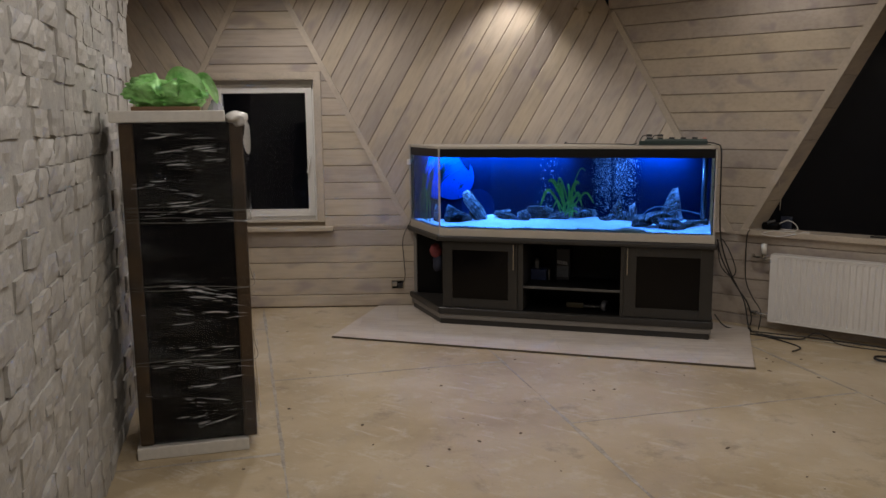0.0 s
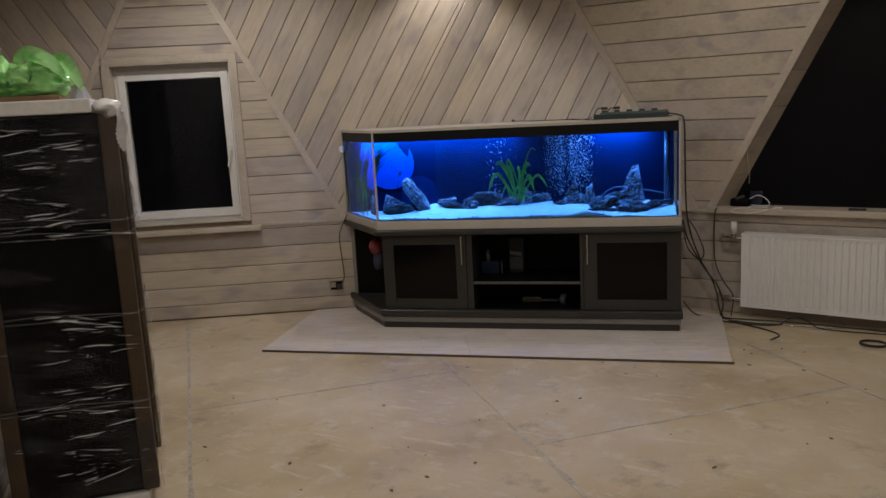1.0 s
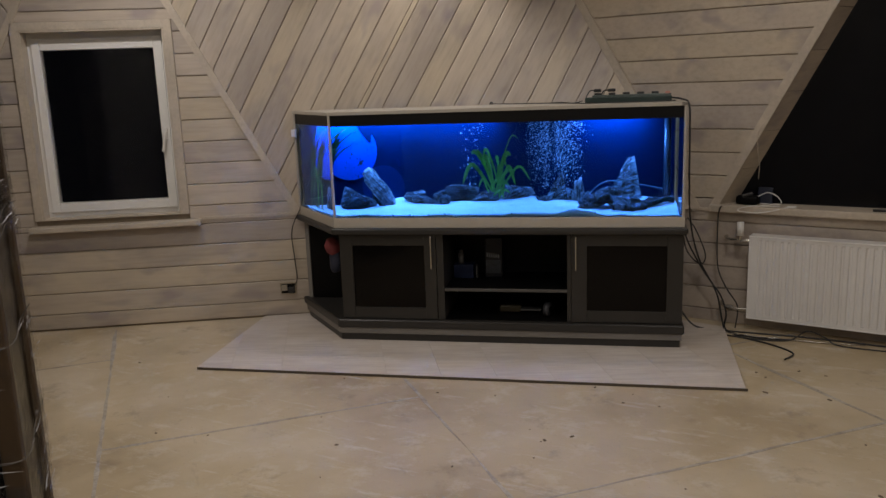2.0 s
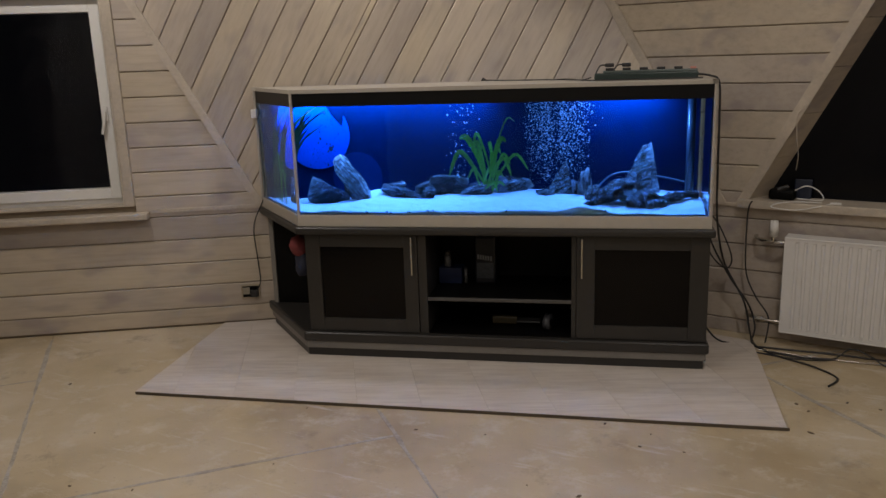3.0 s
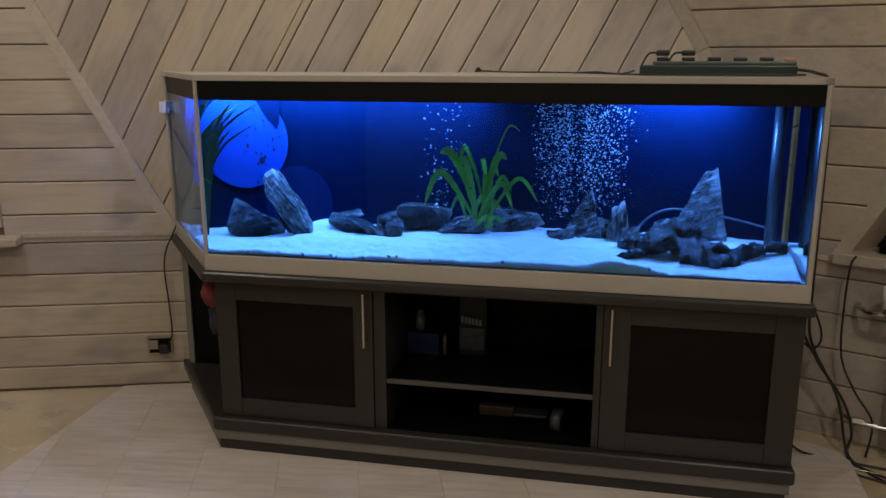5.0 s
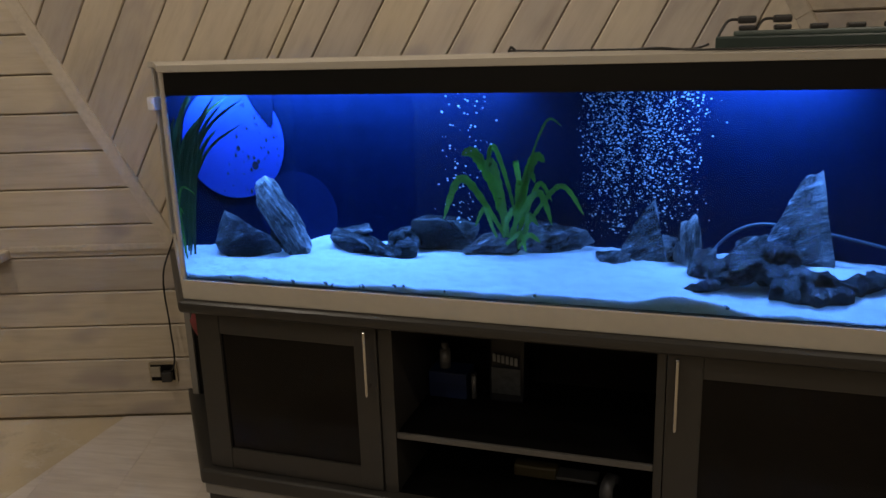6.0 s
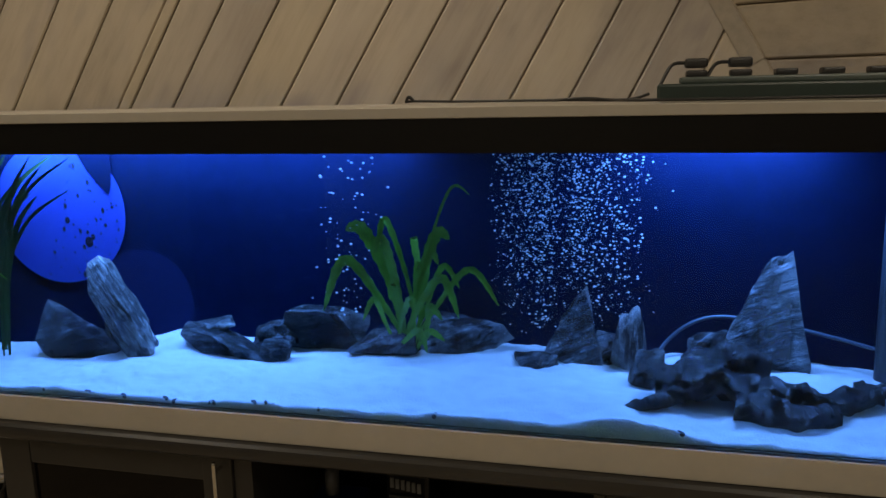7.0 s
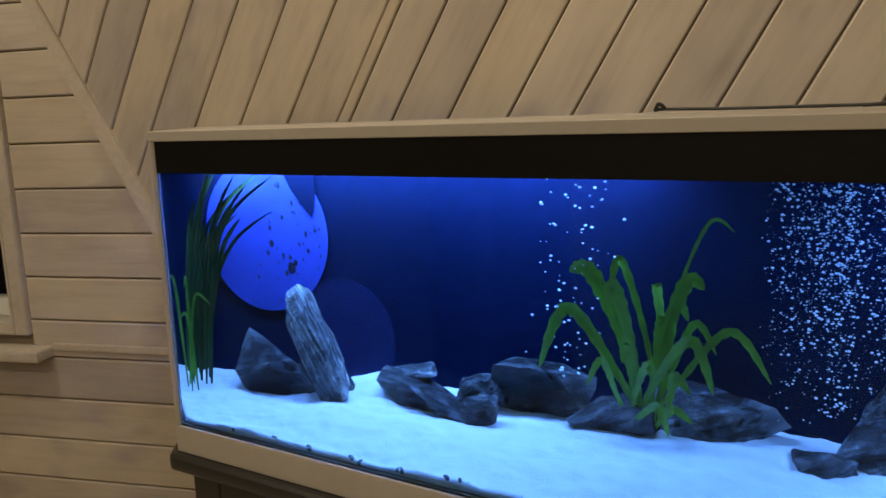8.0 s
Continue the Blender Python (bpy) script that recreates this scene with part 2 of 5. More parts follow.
def box(x0, x1, y0, y1, z0, z1, bev=0.0, bm=None, seg=2):
    b = bmesh.new()
    bmesh.ops.create_cube(b, size=1.0, matrix=Matrix.LocRotScale(((x0 + x1) / 2, (y0 + y1) / 2, (z0 + z1) / 2), None, (x1 - x0, y1 - y0, z1 - z0)))
    if bev:
        bmesh.ops.bevel(b, geom=b.edges[:], offset=bev, segments=seg, affect="EDGES", profile=0.6)
    if bm is None:
        return b
    me = bpy.data.meshes.new("tmp")
    b.to_mesh(me)
    b.free()
    bm.from_mesh(me)
    bpy.data.meshes.remove(me)
    return bm


def prism(pts, z0, z1, bev=0.0, inset=0.0):
    """A slab over a plan polygon (counter-clockwise)."""
    b = bmesh.new()
    lo = [b.verts.new((x, y, z0)) for x, y in pts]
    hi = [b.verts.new((x, y, z1)) for x, y in pts]
    b.faces.new(lo[::-1])
    b.faces.new(hi)
    n = len(pts)
    for i in range(n):
        b.faces.new((lo[i], lo[(i + 1) % n], hi[(i + 1) % n], hi[i]))
    if bev:
        bmesh.ops.bevel(b, geom=b.edges[:], offset=bev, segments=3, affect="EDGES", profile=0.6)
    return b


def tube(pts, r, sides=8, taper=None):
    """A round bar along a smooth line through pts."""
    P = [Vector(p) for p in pts]
    line = []
    for i in range(len(P) - 1):
        a, b, c, d = P[max(i - 1, 0)], P[i], P[i + 1], P[min(i + 2, len(P) - 1)]
        for k in range(6):
            t = k / 6
            line.append(0.5 * ((2 * b) + (c - a) * t + (2 * a - 5 * b + 4 * c - d) * t * t + (3 * b - a - 3 * c + d) * t ** 3))
    line.append(P[-1])
    bm = bmesh.new()
    rings = []
    for i, p in enumerate(line):
        d = (line[min(i + 1, len(line) - 1)] - line[max(i - 1, 0)]).normalized()
        s = d.cross(Vector((0.13, 0.31, 0.94))).normalized()
        q = d.cross(s)
        rr = r if taper is None else r + (taper - r) * i / (len(line) - 1)
        rings.append([bm.verts.new(p + rr * (s * math.cos(2 * math.pi * k / sides) + q * math.sin(2 * math.pi * k / sides))) for k in range(sides)])
    for a, b in zip(rings, rings[1:]):
        for k in range(sides):
            bm.faces.new((a[k], a[(k + 1) % sides], b[(k + 1) % sides], b[k]))
    bm.faces.new(rings[0][::-1])
    bm.faces.new(rings[-1])
    return bm


def disc(r, z0, z1, n=24, at=(0, 0, 0), rot=None, r2=None):
    bm = bmesh.new()
    m = Matrix.Translation(at) @ (rot.to_4x4() if rot else Matrix.Identity(4)) @ Matrix.Translation((0, 0, (z0 + z1) / 2))
    bmesh.ops.create_cone(bm, cap_ends=True, segments=n, radius1=r, radius2=r if r2 is None else r2, depth=z1 - z0, matrix=m)
    return bm


def clip(poly, nx, nz, c):
    """The part of a polygon where nx*x + nz*z <= c."""
    out = []
    for i, a in enumerate(poly):
        b = poly[(i + 1) % len(poly)]
        da, db = nx * a[0] + nz * a[1] - c, nx * b[0] + nz * b[1] - c
        if da <= 0:
            out.append(a)
        if (da < 0 < db) or (db < 0 < da):
            t = da / (da - db)
            out.append((a[0] + (b[0] - a[0]) * t, a[1] + (b[1] - a[1]) * t))
    return out


def tidy(poly, eps=0.006):
    out = []
    for p in poly:
        if not out or math.dist(p, out[-1]) > eps:
            out.append(p)
    while len(out) > 2 and math.dist(out[0], out[-1]) <= eps:
        out.pop()
    area = sum(out[i][0] * out[(i + 1) % len(out)][1] - out[(i + 1) % len(out)][0] * out[i][1] for i in range(len(out))) / 2 if len(out) > 2 else 0
    if abs(area) < 0.0008:
        return []
    return out if area > 0 else out[::-1]


def shrunk(poly, c):
    n, res = len(poly), []
    for i in range(n):
        p, a, b = Vector(poly[i]), Vector(poly[i - 1]), Vector(poly[(i + 1) % n])
        d1, d2 = (p - a).normalized(), (b - p).normalized()
        n1, n2 = Vector((-d1.y, d1.x)), Vector((-d2.y, d2.x))
        v = (n1 + n2) / max(1 + n1.dot(n2), 0.35)
        res.append(tuple(p + v * c))
    return res


def plank(poly, place, material, parent, name="plank", proud=0.014, chamfer=0.004, cuts=1):
    """One board over a polygon of a wall's plane; place(x, z, d) is the point d in front of the backing."""
    poly = tidy(poly)
    if not poly:
        return
    inner = shrunk(poly, chamfer)
    n, verts, faces = len(poly), [], []
    for i in range(n):
        j = (i + 1) % n
        k0 = len(verts)
        for k in range(cuts + 1):
            f = k / cuts
            lerp = lambda a, b: (a[0] + (b[0] - a[0]) * f, a[1] + (b[1] - a[1]) * f)
            o, q = lerp(poly[i], poly[j]), lerp(inner[i], inner[j])
            verts += [tuple(place(*o, 0.0)), tuple(place(*o, proud - chamfer)), tuple(place(*q, proud))]
        for k in range(cuts):
            a = k0 + 3 * k
            faces += [(a, a + 3, a + 4, a + 1), (a + 1, a + 4, a + 5, a + 2)]
    zs = [p[1] for p in inner]
    for k in range(cuts):
        lo, hi = min(zs) + (max(zs) - min(zs)) * k / cuts, min(zs) + (max(zs) - min(zs)) * (k + 1) / cuts
        band = clip(clip(inner, 0, 1, hi), 0, -1, -lo)
        if len(band) > 2:
            k0 = len(verts)
            verts += [tuple(place(x, z, proud)) for x, z in band]
            faces.append(tuple(range(k0, k0 + len(band))))
    me = bpy.data.meshes.new(name)
    me.from_pydata(verts, [], faces)
    me.update()
    finish(name, me, material, parent)


def boards(region, level0, pitch, place, material, parent, cuts=1, slope=0.0, gap=0.0045, span=(-30, 40)):
    """Boards across a convex region; slope is dx/dz for boards that run upward, None for level ones."""
    for k in range(*span):
        a, b = level0 + k * pitch + gap / 2, level0 + (k + 1) * pitch - gap / 2
        if slope is None:
            p = clip(clip(region, 0, 1, b), 0, -1, -a)
        else:
            p = clip(clip(region, 1, -slope, b), -1, slope, -a)
        if len(p) > 2:
            plank(p, place, material, parent, cuts=cuts)


def wallmesh(name, polys, place, thick, material, label):
    """A wall's backing: slabs over polygons that abut."""
    bm = bmesh.new()
    for poly in polys:
        f = [bm.verts.new(place(x, z, 0.0)) for x, z in poly]
        g = [bm.verts.new(place(x, z, -thick)) for x, z in poly]
        n = len(poly)
        bm.faces.new(f)
        bm.faces.new(g[::-1])
        for i in range(n):
            bm.faces.new((f[i], f[(i + 1) % n], g[(i + 1) % n], g[i]))
    ob = part(name, bm, material)
    return tagged(ob, label, "wall", kind="structure")


def bar(a, b, width, place, material, parent, name, d0=0.0, d1=0.03, side=0.5, label="", bev=0.003):
    """A flat batten along a line of a wall's plane."""
    a, b = Vector(a), Vector(b)
    t = (b - a).normalized()
    n = Vector((-t.y, t.x))
    q = [a + n * width * (side - 1), b + n * width * (side - 1), b + n * width * side, a + n * width * side]
    bm = bmesh.new()
    lo = [bm.verts.new(place(p.x, p.y, d0)) for p in q]
    hi = [bm.verts.new(place(p.x, p.y, d1)) for p in q]
    bm.faces.new(hi)
    bm.faces.new(lo[::-1])
    for i in range(4):
        bm.faces.new((lo[i], lo[(i + 1) % 4], hi[(i + 1) % 4], hi[i]))
    if bev:
        bmesh.ops.bevel(bm, geom=bm.edges[:], offset=bev, segments=2, affect="EDGES")
    return part(name, bm, material, parent, label)


def thing(name, m, label, category, group="", kind=""):
    ob = new(name)
    ob.matrix_world = m
    ob.empty_display_size = 0.1
    return tagged(ob, label, category, group, kind)

# ---------- the room ----------
YB = 7.15
T1 = lambda z: 0.87 - 0.524 * (z - 0.70)
T1L = lambda z: -1.47 + 0.524 * (z - 0.70)
SEAM = 0.581
CA, SA = math.cos(radians(-40)), math.sin(radians(-40))


def at_wall_right(s, z, d=0.0):
    return Vector((s * CA - SA * 7.09 + SA * d, s * SA + CA * 7.09 - CA * d, z))


def corner_depth(x, z):
    """The facing of the corner between the two walls, as y over x and z."""
    xs, ys = 1.348 + SEAM * (z - 1.4), min(7.13, 7.02 - 0.13 * (z - 1.4))
    s2 = -2.047 - 0.605 * (z - 1.464)
    e = at_wall_right(s2, z)
    x1 = T1(z)
    if x <= xs:
        return YB + (ys - YB) * (x - x1) / (xs - x1)
    return ys + (e.y - ys) * (x - xs) / max(e.x - xs, 0.05)


BACKING = 0.014
p_back = lambda x, z, d: Vector((x, YB + BACKING - d, z))
p_right = lambda s, z, d: at_wall_right(s, z, d - BACKING)
p_corner = lambda x, z, d: Vector((x, corner_depth(x, z) + BACKING - d, z))
p_corner_l = lambda x, z, d: Vector((x, corner_depth(-0.6 - x, z) + BACKING - d, z))

# window wall: gable with an opening, low wall below
WX0, WX1, WZ0, WZ1 = -0.75, 0.115, 0.74, 1.925
gable = [(T1L(0.70), 0.70), (T1(0.70), 0.70), (T1(CEIL), CEIL), (T1L(CEIL), CEIL)]
g_left = clip(clip(clip(gable, 1, 0, WX0), 0, 1, WZ1), 0, -1, -WZ0)
g_right = clip(clip(clip(gable, -1, 0, -WX1), 0, 1, WZ1), 0, -1, -WZ0)
g_top = clip(gable, 0, -1, -WZ1)
g_bot = clip(gable, 0, 1, WZ0)
low_back = [(-2.6, 0.0), (2.50, 0.0), (2.50, 0.70), (-2.6, 0.70)]
low_back_boards = [(-2.6, 0.012), (2.50, 0.012), (2.50, 0.70), (-2.6, 0.70)]
wall_back = wallmesh("wall_north", [low_back, g_bot, g_left, g_right, g_top], p_back, 0.16, M_BACK, "gable wall of whitewashed pine boards round a window")

# corner facing, right of the window gable, and its twin on the far side
c0 = 1.348 - SEAM * 1.4
left_facet = [(T1(0.70), 0.70), (c0 + SEAM * 0.70, 0.70), (c0 + SEAM * CEIL, CEIL), (T1(CEIL), CEIL)]
x2 = lambda z: at_wall_right(-2.047 - 0.605 * (z - 1.464), z).x
right_facet = [(c0 + SEAM * 0.70, 0.70), (x2(0.70), 0.70), (x2(CEIL), CEIL), (c0 + SEAM * CEIL, CEIL)]


def strips(poly, n=8):
    zs = [0.70 + (CEIL - 0.70) * i / n for i in range(n + 1)]
    return [clip(clip(poly, 0, 1, b), 0, -1, -a) for a, b in zip(zs, zs[1:])]


p_behind = lambda x, z, d: p_corner(x, z, d - 0.02)
p_behind_l = lambda x, z, d: p_corner_l(x, z, d - 0.02)
wall_corner = wallmesh("wall_northeast", strips(left_facet, 16) + strips(right_facet, 16), p_behind, 0.05, M_BACK, "sloping corner facing of diagonal whitewashed pine boards")
mirror = lambda poly: [(-0.6 - x, z) for x, z in poly][::-1]
facet_l = mirror([(T1(0.70), 0.70), (c0 + SEAM * 0.70 + 0.3, 0.70), (c0 + SEAM * CEIL, CEIL), (T1(CEIL), CEIL)])
wall_corner_l = wallmesh("wall_northwest", strips(facet_l, 16), p_behind_l, 0.05, M_BACK, "corner facing of diagonal whitewashed pine boards")

# right wall with the big raking opening
DK = lambda z: -1.505 + 0.524 * (z - 0.74)
up_right = [(-1.585, 0.70), (-1.51, 0.70), (DK(CEIL), CEIL), (-2.66, CEIL), (-2.66, 2.40)]
low_right = [(-2.66, 0.0), (2.5, 0.0), (2.5, 0.70), (-2.66, 0.70)]
far_right = [(1.9, 0.70), (2.5, 0.70), (2.5, CEIL), (0.9, CEIL)]
wall_right = wallmesh("wall_east", [low_right, up_right, far_right], p_right, 0.16, M_BACK, "wall of level whitewashed pine boards with a raking opening")

# plain walls that close the room
bm = bmesh.new()
for x0, x1, y0, y1 in ((-2.75, -2.6, 5.0, 7.3), (6.4, 6.55, -2.0, 3.9), (0.0, 6.4, -2.0, -1.85), (-2.75, -0.95, 4.9, 5.05)):
    box(x0, x1, y0, y1, 0, CEIL, bm=bm)
tagged(part("wall_south", bm, M_PLAIN), "plain plaster walls closing the rest of the room", "wall", kind="structure")
bm = box(-2.75, 6.6, -2.0, 7.4, CEIL, CEIL + 0.12)
tagged(part("ceiling", bm, M_CEIL), "plain pale ceiling with recessed spots", "ceiling", kind="structure")
bm = box(-2.75, 6.6, -2.0, 7.4, -0.15, -0.008)
floor = tagged(part("floor", bm, M_BACK), "bare subfloor of dusty beige sheets with filled joints", "floor", kind="structure")

# white brick wall
BL = Matrix.Translation((-0.37, 3.59, 0)) @ Matrix.Rotation(math.atan2(1, -0.23), 4, "Z")  # local x along the wall, y to its back
bm = box(-4.6, 1.96, -0.011, 0.22, 0, CEIL)
brick_wall = tagged(part("wall_west", bm, M_MORTAR), "rough white painted brick wall with uneven courses", "wall", kind="structure")
brick_wall.matrix_world = BL

# trims of the walls
TRIMS = [
    (p_back, (T1(0.70), 0.70), (T1(CEIL), CEIL), 0.045, wall_back, 0.5), (p_back, (T1L(0.70), 0.70), (T1L(CEIL), CEIL), 0.045, wall_back, 0.5),
    (p_back, (WX0 - 0.025, WZ0), (WX0 - 0.025, WZ1), 0.05, wall_back, 0.5), (p_back, (WX1 + 0.025, WZ0), (WX1 + 0.025, WZ1), 0.05, wall_back, 0.5),
    (p_back, (WX0 - 0.05, WZ1 + 0.025), (WX1 + 0.05, WZ1 + 0.025), 0.05, wall_back, 0.5), (p_back, (0.24, 0.703), (0.87, 0.703), 0.024, wall_back, 0.5),
    (p_right, (-2.04, 1.46), (-2.62, 2.42), 0.05, wall_right, 0.5), (p_right, (-1.585, 0.70), (-2.04, 1.46), 0.05, wall_right, 0.5),
    (p_right, (DK(0.70) + 0.030, 0.70), (DK(CEIL) + 0.030, CEIL), 0.050, wall_right, 0.5),
    (p_right, (-2.0, 0.705), (-1.50, 0.705), 0.02, wall_right, 0.5)]
for place, a, b, w, par, side in TRIMS:
    bar(a, b, w, place, M_TRIM, par, "trim", 0.0, 0.022 if w < 0.03 else 0.032, side)

# window: reveal, sill, frame, sash, pane, handle
win = tagged(new("window_1"), "white plastic window in a boarded reveal, night outside", "window", kind="structure")
for x0, x1, z0, z1 in ((WX0 + 0.001, WX0 + 0.010, WZ0 + 0.001, WZ1 - 0.001), (WX1 - 0.010, WX1 - 0.001, WZ0 + 0.001, WZ1 - 0.001), (WX0 + 0.010, WX1 - 0.010, WZ1 - 0.010, WZ1 - 0.001), (WX0 + 0.010, WX1 - 0.010, WZ0 + 0.001, WZ0 + 0.010)):
    part("reveal_board", box(x0, x1, YB - 0.016, YB + 0.083, z0, z1), M_TRIM, win)
part("window_sill", box(-0.83, 0.238, YB - 0.075, YB + 0.13, 0.668, 0.705, 0.008), M_TRIM, win, "pale wooden sill board")
yf = YB + 0.085
for nm, x0, x1, z0, z1, d0, d1 in (("window_frame", WX0, WX0 + 0.04, WZ0, WZ1, 0, 0.06), ("window_frame", WX1 - 0.04, WX1, WZ0, WZ1, 0, 0.06), ("window_frame", WX0 + 0.04, WX1 - 0.04, WZ1 - 0.05, WZ1, 0, 0.06), ("window_frame", WX0 + 0.04, WX1 - 0.04, WZ0, WZ0 + 0.045, 0, 0.06),
                           ("sash", WX0 + 0.035, WX0 + 0.085, WZ0 + 0.04, WZ1 - 0.045, -0.018, 0.05), ("sash", WX1 - 0.09, WX1 - 0.035, WZ0 + 0.04, WZ1 - 0.045, -0.018, 0.05), ("sash", WX0 + 0.085, WX1 - 0.09, WZ1 - 0.115, WZ1 - 0.045, -0.018, 0.05), ("sash", WX0 + 0.085, WX1 - 0.09, WZ0 + 0.04, WZ0 + 0.1, -0.018, 0.05)):
    part(nm, box(x0, x1, yf + d0, yf + d1, z0, z1, 0.004), M_WHITE, win)
pane = part("pane", box(WX0 + 0.083, WX1 - 0.088, yf + 0.012, yf + 0.03, WZ0 + 0.098, WZ1 - 0.113), M_GLASS, win)
h = part("handle", box(WX1 - 0.075, WX1 - 0.05, yf - 0.035, yf - 0.018, 1.22, 1.30, 0.005), M_WHITE, win, "white turn handle")
part("lever", tube([(WX1 - 0.062, yf - 0.045, 1.275), (WX1 - 0.07, yf - 0.05, 1.22), (WX1 - 0.085, yf - 0.05, 1.15)], 0.009), M_WHITE, h)

# raking window in the right wall
win2 = tagged(new("window_2"), "large dark raking window with a deep boarded reveal", "window", kind="structure")
bm = bmesh.new()
e0, e1 = DK(0.735) + 0.058, DK(CEIL) + 0.058
q = [at_wall_right(e0, 0.735, 0.0), at_wall_right(e1, CEIL, 0.0), at_wall_right(e1 + 0.075, CEIL, -0.14), at_wall_right(e0 + 0.075, 0.735, -0.14)]
off = Vector((-CA * 0.02, -SA * 0.02, 0.0))
n_seg = 9
for i in range(n_seg):
    f0, f1 = i / n_seg, (i + 1) / n_seg - 0.001
    b2 = bmesh.new()
    c = [q[0].lerp(q[1], f0), q[0].lerp(q[1], f1), q[3].lerp(q[2], f1), q[3].lerp(q[2], f0)]
    lo, hi = [b2.verts.new(v) for v in c], [b2.verts.new(v + off) for v in c]
    b2.faces.new(lo), b2.faces.new(hi[::-1])
    for k in range(4):
        b2.faces.new((lo[k], lo[(k + 1) % 4], hi[(k + 1) % 4], hi[k]))
    part("reveal_board", b2, M_PINE, win2)
bm = bmesh.new()
pp = [at_wall_right(-1.40, 0.74, -0.125), at_wall_right(1.9, 0.74, -0.125), at_wall_right(0.95, CEIL, -0.125), at_wall_right(-0.35, CEIL, -0.125)]
bk = [at_wall_right(-1.40, 0.74, -0.15), at_wall_right(1.9, 0.74, -0.15), at_wall_right(0.95, CEIL, -0.15), at_wall_right(-0.35, CEIL, -0.15)]
lo, hi = [bm.verts.new(v) for v in pp], [bm.verts.new(v) for v in bk]
bm.faces.new(lo), bm.faces.new(hi[::-1])
for k in range(4):
    bm.faces.new((lo[k], lo[(k + 1) % 4], hi[(k + 1) % 4], hi[k]))
part("pane", bm, M_SCREEN, win2, "black glass at night")
WR = Matrix(((CA, -SA, 0, -SA * 7.09), (SA, CA, 0, CA * 7.09), (0, 0, 1, 0), (0, 0, 0, 1)))  # local x along, y into the wall
ob = part("window_sill", box(-1.50, 2.0, -0.06, 0.13, 0.700, 0.742, 0.006), M_TRIM, win2, "broad pale wooden sill board")
ob.matrix_world = WR

# ---------- aquarium on its cabinet ----------
TA = radians(-17.7)
TK = Matrix.Translation((1.11, 6.48, 0)) @ Matrix.Rotation(TA, 4, "Z")
FOOT = [(0.0, 0.0), (2.0, 0.0), (2.0, 0.51), (-0.40, 0.51)]
grow = lambda c: shrunk(FOOT, -c)


def tl(u, v, z):
    return TK @ Vector((u, v, z))


cab = thing("aquarium_cabinet", TK, "grey lacquered corner cabinet with two dark glass doors and open shelves", "cabinet")
part("plinth", prism(grow(-0.012), 0.0155, 0.058, 0.003), M_CAB, cab)
part("plinth_step", prism(grow(-0.002), 0.058, 0.096, 0.004), M_CABL, cab, "lighter grey stepped strip")
part("base_moulding", prism(grow(0.010), 0.096, 0.147, 0.012), M_CAB, cab)
part("top_moulding", prism(grow(0.018), 0.664, 0.704, 0.016), M_CAB, cab, "dark rounded top moulding", )
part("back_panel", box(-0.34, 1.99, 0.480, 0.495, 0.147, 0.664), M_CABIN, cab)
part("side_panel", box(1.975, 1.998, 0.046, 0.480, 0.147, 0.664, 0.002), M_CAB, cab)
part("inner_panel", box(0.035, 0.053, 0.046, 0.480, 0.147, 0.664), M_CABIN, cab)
part("corner_post", box(-0.362, -0.335, 0.47, 0.497, 0.147, 0.664, 0.003), M_CABL, cab, "pale corner post")
for x0, x1 in ((0.606, 0.648), (1.362, 1.385)):
    part("divider", box(x0, x1, 0.026, 0.480, 0.147, 0.664, 0.002), M_CAB, cab)
# added dark sheet, stands in for shade on the lower shelf floor
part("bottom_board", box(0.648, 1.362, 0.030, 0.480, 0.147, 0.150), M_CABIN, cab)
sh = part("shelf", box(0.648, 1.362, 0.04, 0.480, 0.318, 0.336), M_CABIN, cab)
part("shelf_edge", box(0.648, 1.362, 0.030, 0.04, 0.320, 0.338, 0.003), plain("dull_edge_strip", (0.085, 0.08, 0.075), 0.35), sh, "light metal shelf edge")


def cabinet_door(u0, u1, l, r, hx):
    d = part("door", box(u0 + l, u1 - r, 0.028, 0.036, 0.219, 0.596), M_SMOKE, cab, "dark smoked glass door in a grey frame")
    part("stile", box(u0, u0 + l, 0.018, 0.044, 0.150, 0.660, 0.002), M_CAB, d)
    part("stile", box(u1 - r, u1, 0.018, 0.044, 0.150, 0.660, 0.002), M_CAB, d)
    part("rail", box(u0 + l, u1 - r, 0.020, 0.044, 0.596, 0.660, 0.002), M_CAB, d)
    part("rail", box(u0 + l, u1 - r, 0.020, 0.044, 0.150, 0.219, 0.002), M_CAB, d)
    hd = part("handle", tube([(hx, -0.012, 0.462), (hx, -0.012, 0.52), (hx, -0.012, 0.60), (hx, -0.012, 0.655)], 0.005), M_STEEL, d, "slim steel bar handle", True)
    for z in (0.485, 0.632):
        part("handle_foot", tube([(hx, 0.019, z), (hx, -0.012, z)], 0.004), M_STEEL, d)


cabinet_door(0.022, 0.604, 0.077, 0.069, 0.581)
cabinet_door(1.387, 1.998, 0.086, 0.086, 1.412)

tank = thing("aquarium", TK, "long corner aquarium with pale trim, black hood and blue light", "aquarium")
part("base_frame", prism(grow(-0.001), 0.7045, 0.764, 0.003), M_ALU, tank, "pale lower trim")


def edge_bar(a, b, t, z0, z1, m, name, label="", bev=0.002):
    """A bar along a plan line, t thick towards the inside (left of the way)."""
    a, b = Vector(a), Vector(b)
    d = (b - a).normalized()
    n = Vector((-d.y, d.x))
    return part(name, prism([tuple(a), tuple(b), tuple(b + n * t), tuple(a + n * t)], z0, z1, bev), m, tank, label)


